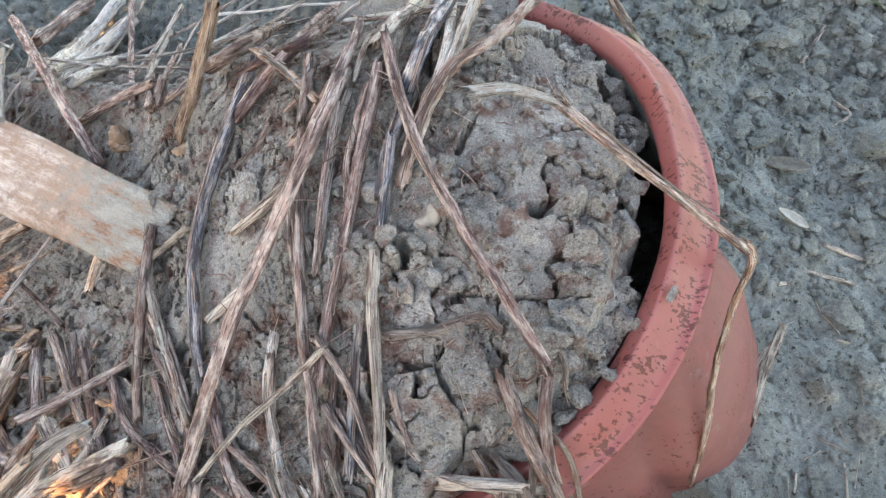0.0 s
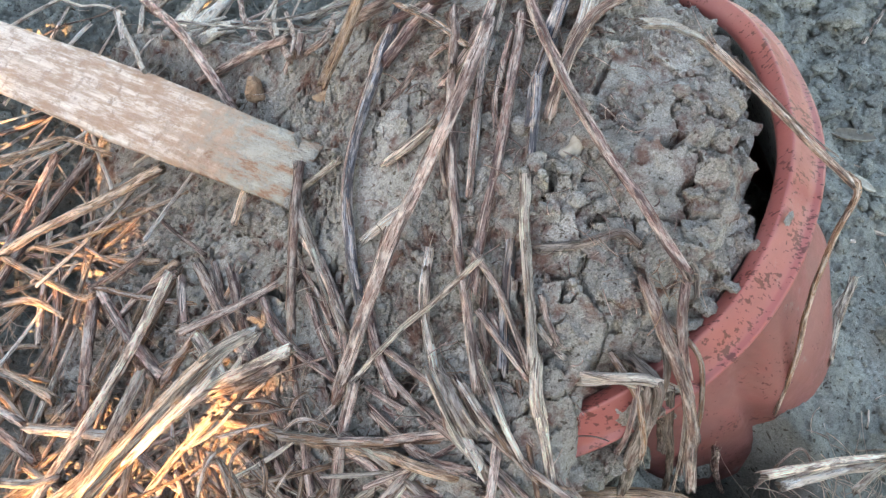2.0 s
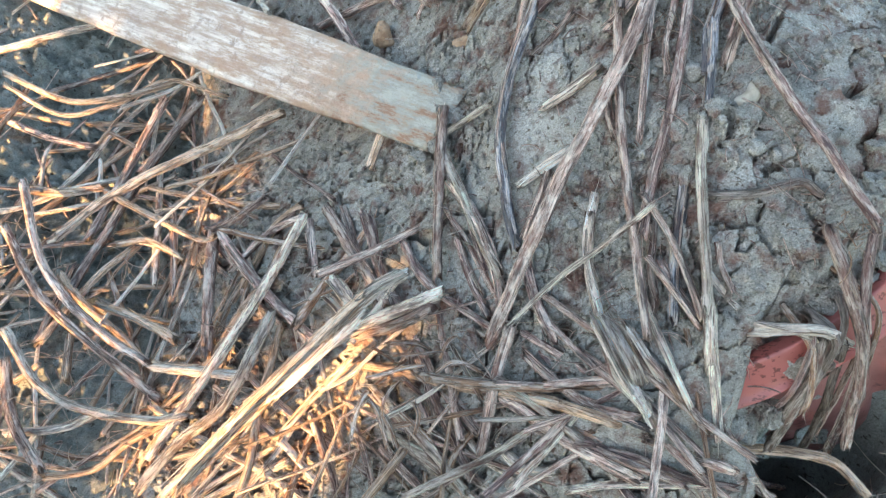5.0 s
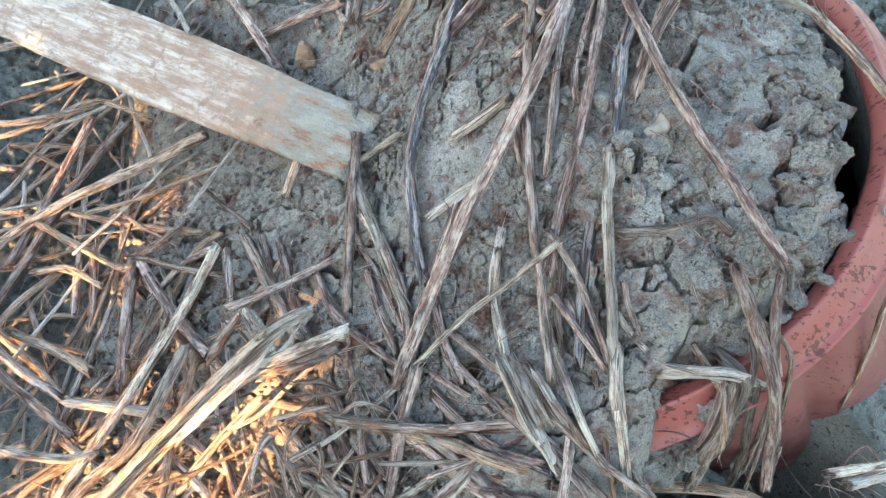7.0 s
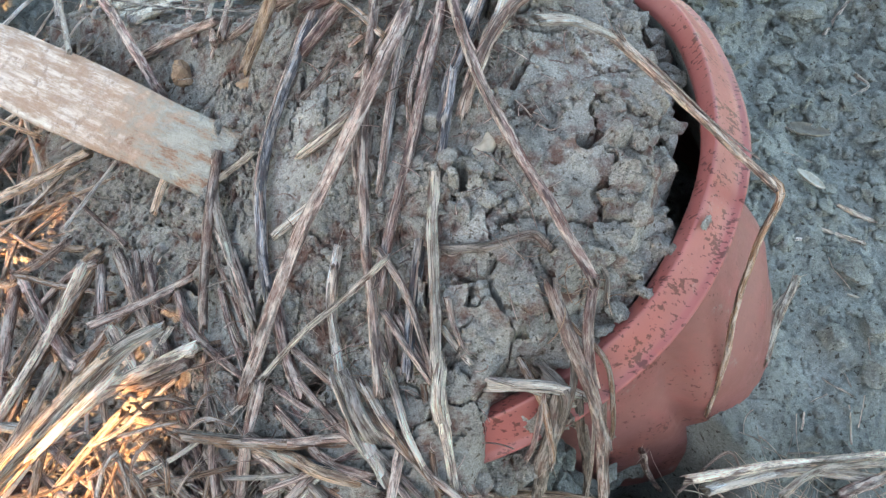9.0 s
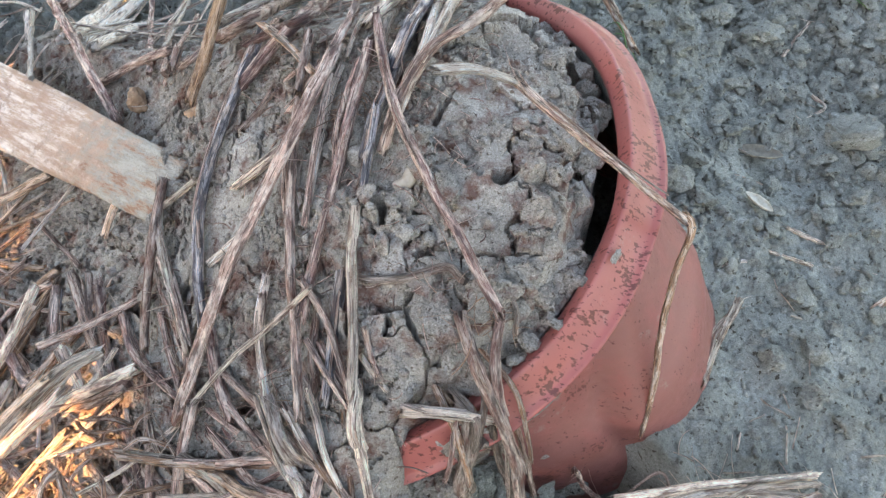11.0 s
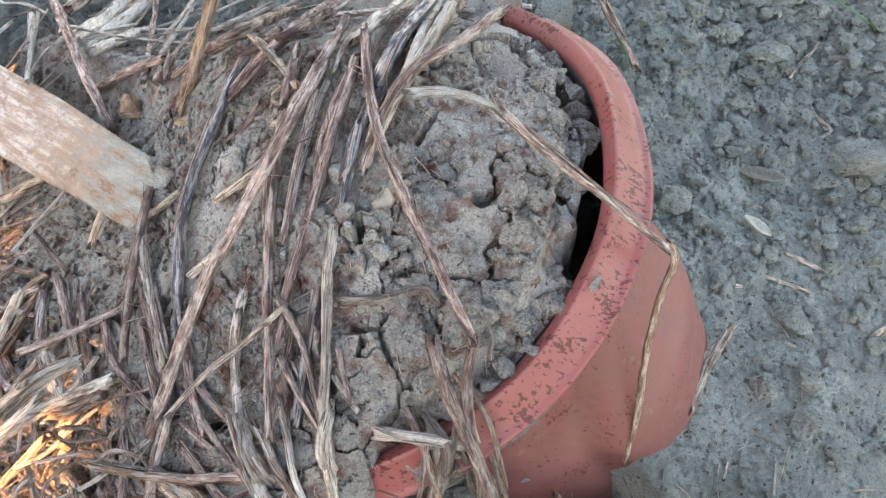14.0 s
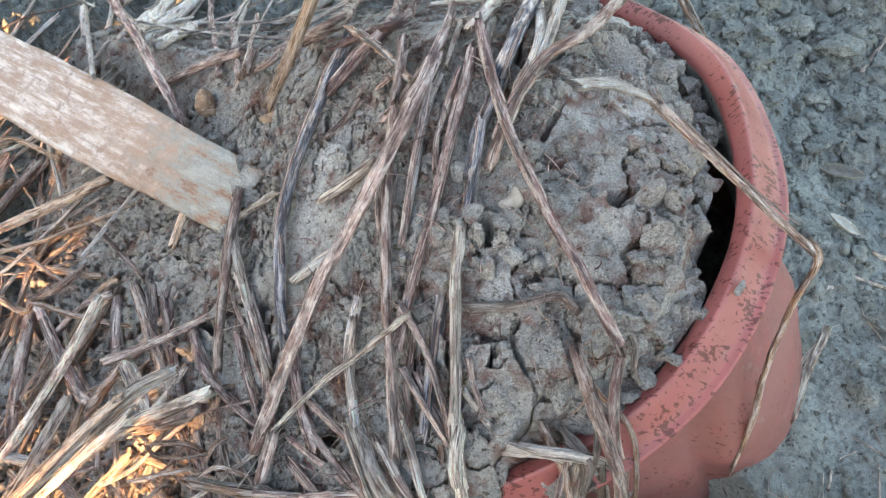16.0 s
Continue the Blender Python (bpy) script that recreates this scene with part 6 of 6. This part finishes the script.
def stuck(place, sx, sy, sz, turn, label):
    """A thin smear of soil lying flat on the pot's skin."""
    d = Vector(place) - RIM_C
    side = (d - RIM_N * d.dot(RIM_N)).normalized()
    out = (side + RIM_N * (0.9 if d.dot(RIM_N) > -0.012 else 0.15)).normalized()
    ob = new("soil_smear", chunk("soil_smear", int(place[0] * 1e4) + 7, sx * 0.9, sy * 0.45, sz * 0.6, SOIL, 4, 5, 4.5))
    ob.parent = pot_rim
    ob.matrix_basis = Matrix.Translation(place) @ out.to_track_quat("Z", "Y").to_matrix().to_4x4() @ pose(0, 0, 0, 0, 0, turn)
    tagged(ob, label)


chip("white_chip", (0.2069, 0.1885, lie(0.2069, 0.1885) + 0.0006), 0.0042, 0.0011, 0.001, -15, SHELL, "small white chip lying on the earth", "chip")
chip("white_grain", (0.0239, 0.1702, 0.1615), 0.0011, 0.0011, 0.0009, 0, SHELL, "tiny white grain stuck in the soil", "grain")
stuck((0.0728, 0.1290, 0.1470), 0.0045, 0.0034, 0.0018, 30, "smear of grey soil stuck on the pot's rim")
stuck((0.0624, 0.1210, 0.1403), 0.0032, 0.0036, 0.0018, 60, "crumb of grey soil stuck on the pot's rim")
stuck((0.0793, 0.1843, 0.1489), 0.0022, 0.0034, 0.0012, 20, "grey smear of dried soil on the pot's rim")
chip("sunlit_lump", (-0.1488, 0.2450, lie(-0.1488, 0.2450) + 0.006), 0.0105, 0.0085, 0.0105, 10, LUMP_TONE, "rounded lump among the straw, coloured warm as if sunlit", "clay lump")
chip("sunlit_lump", (-0.1083, 0.2206, lie(-0.1083, 0.2206) + 0.001), 0.005, 0.004, 0.005, 50, LUMP_TONE, "small lump among the straw, coloured warm as if sunlit", "clay lump")
stalk("leaf_scrap", "leaf", 0.0025, 0.3, (0.3023, 0.4917, -0.0346), (0.3048, 0.4791, -0.0309), (0.3148, 0.4785, -0.0350))["label"] = "curled scrap of orange dry leaf"
stalk("leaf_scrap", "leaf", 0.0028, 0.3, (0.2601, 0.2044, -0.0324), (0.2635, 0.2068, -0.0269), (0.2763, 0.2161, -0.0351))["label"] = "curled scrap of orange dry leaf"


def grass_blade(points, wide):
    line = curve_through(points, 0.004)
    verts, faces = [], []
    for i, p in enumerate(line):
        s = i / (len(line) - 1)
        d = (line[min(i + 1, len(line) - 1)] - line[max(i - 1, 0)]).normalized()
        side = d.cross(Vector((0, 0, 1))).normalized() * wide * (1 - s) ** 0.6
        verts += [p + side, p - Vector((0, 0, 0.0004)), p - side, p + Vector((0, 0, 0.0003))]
    for i in range(len(line) - 1):
        for k in range(4):
            faces.append((4 * i + k, 4 * i + (k + 1) % 4, 4 * i + 4 + (k + 1) % 4, 4 * i + 4 + k))
    tagged(new("grass_blade", mesh_of("grass_blade", verts, faces, GREEN)), "thin green grass blade arching over the earth", "grass blade")


grass_blade([(0.1000, 0.3760, 0.0120), (0.1080, 0.3560, 0.0400), (0.1160, 0.3380, 0.0250)], 0.0009)
grass_blade([(0.1030, 0.3700, 0.0120), (0.1110, 0.3540, 0.0330), (0.1230, 0.3420, 0.0200)], 0.0008)
grass_blade([(0.2546, 0.5029, -0.0322), (0.2824, 0.4688, -0.0205), (0.3217, 0.4401, -0.0300)], 0.0012)

stuck((0.0190, 0.0672, 0.1085), 0.0100, 0.0130, 0.0030, 40, "broad smear of grey soil dried on the pot's lip")
stuck((0.0294, 0.0729, 0.0894), 0.0035, 0.0026, 0.0013, 160, "smear of grey soil stuck on the pot's rim")
stuck((0.0237, 0.0697, 0.0846), 0.0027, 0.0020, 0.0010, 130, "smear of grey soil stuck on the pot's rim")
stuck((0.0457, 0.0846, 0.0654), 0.0030, 0.0022, 0.0011, 80, "smear of grey soil stuck on the pot's rim")
stuck((0.0603, 0.0907, 0.0278), 0.0035, 0.0026, 0.0013, 5, "smear of grey soil stuck on the pot's rim")
stuck((0.0313, 0.0739, 0.0992), 0.0024, 0.0018, 0.0009, 120, "smear of grey soil stuck on the pot's rim")
stuck((0.0171, 0.0663, 0.0732), 0.0022, 0.0016, 0.0008, 30, "smear of grey soil stuck on the pot's rim")
stuck((0.0686, 0.1026, 0.0260), 0.0027, 0.0020, 0.0010, 0, "smear of grey soil stuck on the pot's rim")
stuck((0.0214, 0.0683, 0.0748), 0.0027, 0.0020, 0.0010, 170, "smear of grey soil stuck on the pot's rim")
stuck((0.0496, 0.0875, 0.0279), 0.0022, 0.0016, 0.0008, 85, "smear of grey soil stuck on the pot's rim")
stuck((0.0224, 0.0692, 0.1103), 0.0030, 0.0022, 0.0011, 150, "smear of grey soil stuck on the pot's rim")
stuck((0.0120, 0.0667, 0.1155), 0.0024, 0.0018, 0.0009, 160, "smear of grey soil stuck on the pot's rim")
stuck((0.0280, 0.0721, 0.1158), 0.0035, 0.0026, 0.0013, 0, "smear of grey soil stuck on the pot's rim")


# soil and roots that hang over the pot's lower rim
rng = random.Random(41)
for k in range(5):
    a = radians(rng.uniform(-70, -56))
    r = rng.uniform(0.106, 0.115)
    x, y = RIM_C.x + r * 0.892 * math.cos(a), RIM_C.y + r * math.sin(a)
    s = rng.uniform(0.0035, 0.0075)
    soil_clod(x, y, RIM_C.z + 0.505 * (x - RIM_C.x) + 0.003 - max(0, r - 0.119) * 1.2 + s * 0.3, s, s * 0.8, s * 0.55)
for k in range(16):
    a, s = radians(rng.uniform(-88, -68)), rng.uniform(0.005, 0.011)
    r = rng.uniform(0.116, 0.132)
    x, y = RIM_C.x + r * 0.892 * math.cos(a), RIM_C.y + r * math.sin(a)
    ob = new("soil_clod", chunk("soil_clod", 1500 + k, s, s * rng.uniform(0.7, 1.1), s * rng.uniform(0.7, 1.0), SOIL, 4, 7, 3.0))
    ob.matrix_world = Matrix.LocRotScale((x, y, RIM_C.z + 0.505 * (x - RIM_C.x) - rng.uniform(0.026, 0.06)), Euler((rng.random() * 3, rng.random() * 3, rng.random() * 6)), None)
    tagged(ob, "crumbly lump of soil packed under the pot's rim", "soil clod", "clods on the mound")
for a, r, drop in ((-64, 0.114, 0.045),):
    c, si = math.cos(radians(a)), math.sin(radians(a))
    pts = [(RIM_C.x + q * 0.892 * c + w, RIM_C.y + q * si, RIM_C.z + 0.505 * q * 0.892 * c + dz) for q, dz, w in ((r, 0.008, -0.004), (0.125, 0.004, 0.0), (0.134, -drop * 0.5, -0.006), (0.136, -drop, -0.004))]
    stalk("root", "root", 0.0028, 0.75, *pts)["label"] = "bent root coated in earth hanging over the rim"
rng = random.Random(52)
for x, y, z in ((0.0413, 0.0831, -0.0121), (0.0556, 0.0846, -0.0248), (0.0740, 0.0900, -0.0400), (0.0480, 0.0860, -0.0450), (0.0395, 0.0841, 0.0206), (0.0655, 0.0850, -0.0060), (0.0300, 0.0760, 0.0450), (0.0330, 0.0790, 0.0050), (0.0840, 0.0950, -0.0300)):
    s = rng.uniform(0.008, 0.013)
    ob = new("soil_clod", chunk("soil_clod", rng.randrange(3000, 9000), s, s * 0.8, s * 0.9, EARTH, 4, 8, 2.0))
    ob.matrix_world = Matrix.LocRotScale((x, y, z), Euler((rng.random() * 3, rng.random() * 3, rng.random() * 6)), None)
    tagged(ob, "grey clod of earth packed against the pot's foot", "soil clod", "clods at the pot's foot")
stalk("root", "root", 0.0040, 0.80, (0.023, 0.075, 0.122), (0.023, 0.066, 0.110), (0.021, 0.060, 0.087), (0.024, 0.056, 0.060))["label"] = "thick earth-coated root hanging over the rim"
stalk("root", "root", 0.0022, 0.80, (0.030, 0.074, 0.119), (0.036, 0.068, 0.090), (0.043, 0.066, 0.058), (0.047, 0.064, 0.030))["label"] = "earth-coated root hanging over the rim"
stalk("root", "weathered", 0.0014, 1.00, (0.040, 0.076, 0.112), (0.048, 0.074, 0.070), (0.055, 0.072, 0.030))["label"] = "thin grey root hanging over the rim"
rng = random.Random(47)
for k in range(4):
    a, w = rng.uniform(-68, -50), rng.gauss(0, 0.009)
    c, si = math.cos(radians(a)), math.sin(radians(a))
    low = rng.uniform(0.012, 0.05)
    pts = [(RIM_C.x + q * 0.892 * c + w * f, RIM_C.y + q * si, RIM_C.z + 0.505 * q * 0.892 * c + dz) for q, dz, f in ((rng.uniform(0.104, 0.114), 0.009, -0.6), (0.123, 0.0055, 0.1), (0.1325, -low * 0.5, 0.7), (0.135, -low, 1.0 + rng.uniform(-0.3, 0.3)))]
    stalk("root", rng.choice(("root", "leaf", "purple")), rng.uniform(0.0007, 0.0017), 0.8, *pts)["label"] = "thin brown root hanging over the pot's rim"
stalk("dry_stalk", "root", 0.0017, 0.7, (-0.009, 0.059, 0.085), (0.005, 0.062, 0.038), (0.012, 0.056, 0.035))


# ---- the pale tuft on the field beside the pot ----
rng = random.Random(91)
for k in range(16):
    x, y = rng.uniform(0.10, 0.16), rng.uniform(0.035, 0.060)
    a, long = rng.gauss(0.12, 0.22), rng.uniform(0.03, 0.08)
    pts = []
    for m in range(4):
        px, py = x + long * (m / 3) * math.cos(a), y + long * (m / 3) * math.sin(a) + rng.gauss(0, 0.0012)
        pts.append((px, py, lie(px, py) + 0.004 + 0.007 * math.sin(math.pi * m / 3) * rng.random()))
    ob = stalk("leaf_strand", rng.choice(("tan", "tan", "weathered")), rng.uniform(0.0007, 0.0018), rng.uniform(0.25, 0.6), *pts)
    ob["label"], ob["group"] = "pale dry strand of a flattened grass tuft", "flattened tuft on the field"


# ---- the torn sheaf in the pile ----
def torn_strip(kind, radius, flat, label, *points):
    ob = stalk("torn_strip", kind, radius, flat, *points)
    ob["label"], ob["group"] = label, "torn sheaf in the straw pile"


def sheaf():
    rng = random.Random(64)
    spine = [Vector((-0.126, 0.104, 0.094)), Vector((-0.138, 0.095, 0.093)), Vector((-0.152, 0.083, 0.084)), Vector((-0.172, 0.069, 0.066)), Vector((-0.199, 0.046, 0.046)), Vector((-0.215, 0.030, 0.036))]
    wide = [0.003, 0.007, 0.010, 0.011, 0.010, 0.010]
    side = Vector((-0.55, -0.83, 0.15)).normalized()
    for k in range(18):
        s = rng.uniform(-1, 1)
        i = rng.choice((0, 0, 1, 1, 2, 2, 3))
        j = min(5, i + rng.choice((2, 2, 3, 4)))
        up = rng.uniform(-0.006, 0.007)
        pts = []
        for m in range(i, j + 1):
            pts.append(spine[m] + side * wide[m] * (s + rng.gauss(0, 0.16)) + Vector((0, 0, up + rng.gauss(0, 0.0012))))
        torn_strip(rng.choice(("tan", "tan", "weathered", "leaf")), rng.uniform(0.0011, 0.0026), rng.uniform(0.25, 0.7), "torn pale strip of a straw sheaf", *pts)
    for k in range(26):
        p = Vector((-0.120, 0.070, 0.079)) + Vector((rng.uniform(-0.022, 0.016), rng.uniform(-0.018, 0.016), rng.uniform(-0.008, 0.006)))
        q = p + Vector((rng.uniform(-0.012, 0.022), rng.uniform(-0.022, 0.006), rng.uniform(-0.008, 0.005)))
        torn_strip("leaf", rng.uniform(0.0005, 0.0014), rng.uniform(0.2, 0.5), "curled shred of dry orange leaf", p, (p + q) / 2 + Vector((rng.uniform(-0.003, 0.003), rng.uniform(-0.003, 0.003), 0.004)), q)


sheaf()


def mud_crust(place, sx, sy, sz, turn):
    ob = new("mud_crust", chunk("mud_crust", int(place[0] * -1e4) + 7, sx, sy, sz, SOIL, 4, 7, 2.0))
    ob.parent = slat
    ob.matrix_basis = slat.matrix_world.inverted() @ Matrix.Translation(place) @ pose(0, 0, 0, 8, 5, turn)
    tagged(ob, "dried mud caked on the slat")


mud_crust((-0.1242, 0.1844, 0.0921), 0.0067, 0.0051, 0.0028, 60)
mud_crust((-0.1329, 0.2019, 0.0869), 0.0050, 0.0038, 0.0028, 65)
mud_crust((-0.1343, 0.1788, 0.0824), 0.0056, 0.0043, 0.0028, 140)
mud_crust((-0.1172, 0.1672, 0.0959), 0.0067, 0.0051, 0.0028, 20)
mud_crust((-0.1175, 0.1965, 0.1005), 0.0056, 0.0043, 0.0028, 90)
mud_crust((-0.1135, 0.1814, 0.1008), 0.0078, 0.0060, 0.0028, 160)
mud_crust((-0.1248, 0.1659, 0.0889), 0.0056, 0.0043, 0.0028, 170)
mud_crust((-0.1419, 0.1942, 0.0777), 0.0039, 0.0030, 0.0028, 0)
mud_crust((-0.1127, 0.1994, 0.1048), 0.0056, 0.0043, 0.0028, 50)
mud_crust((-0.1267, 0.2082, 0.0935), 0.0039, 0.0030, 0.0028, 60)
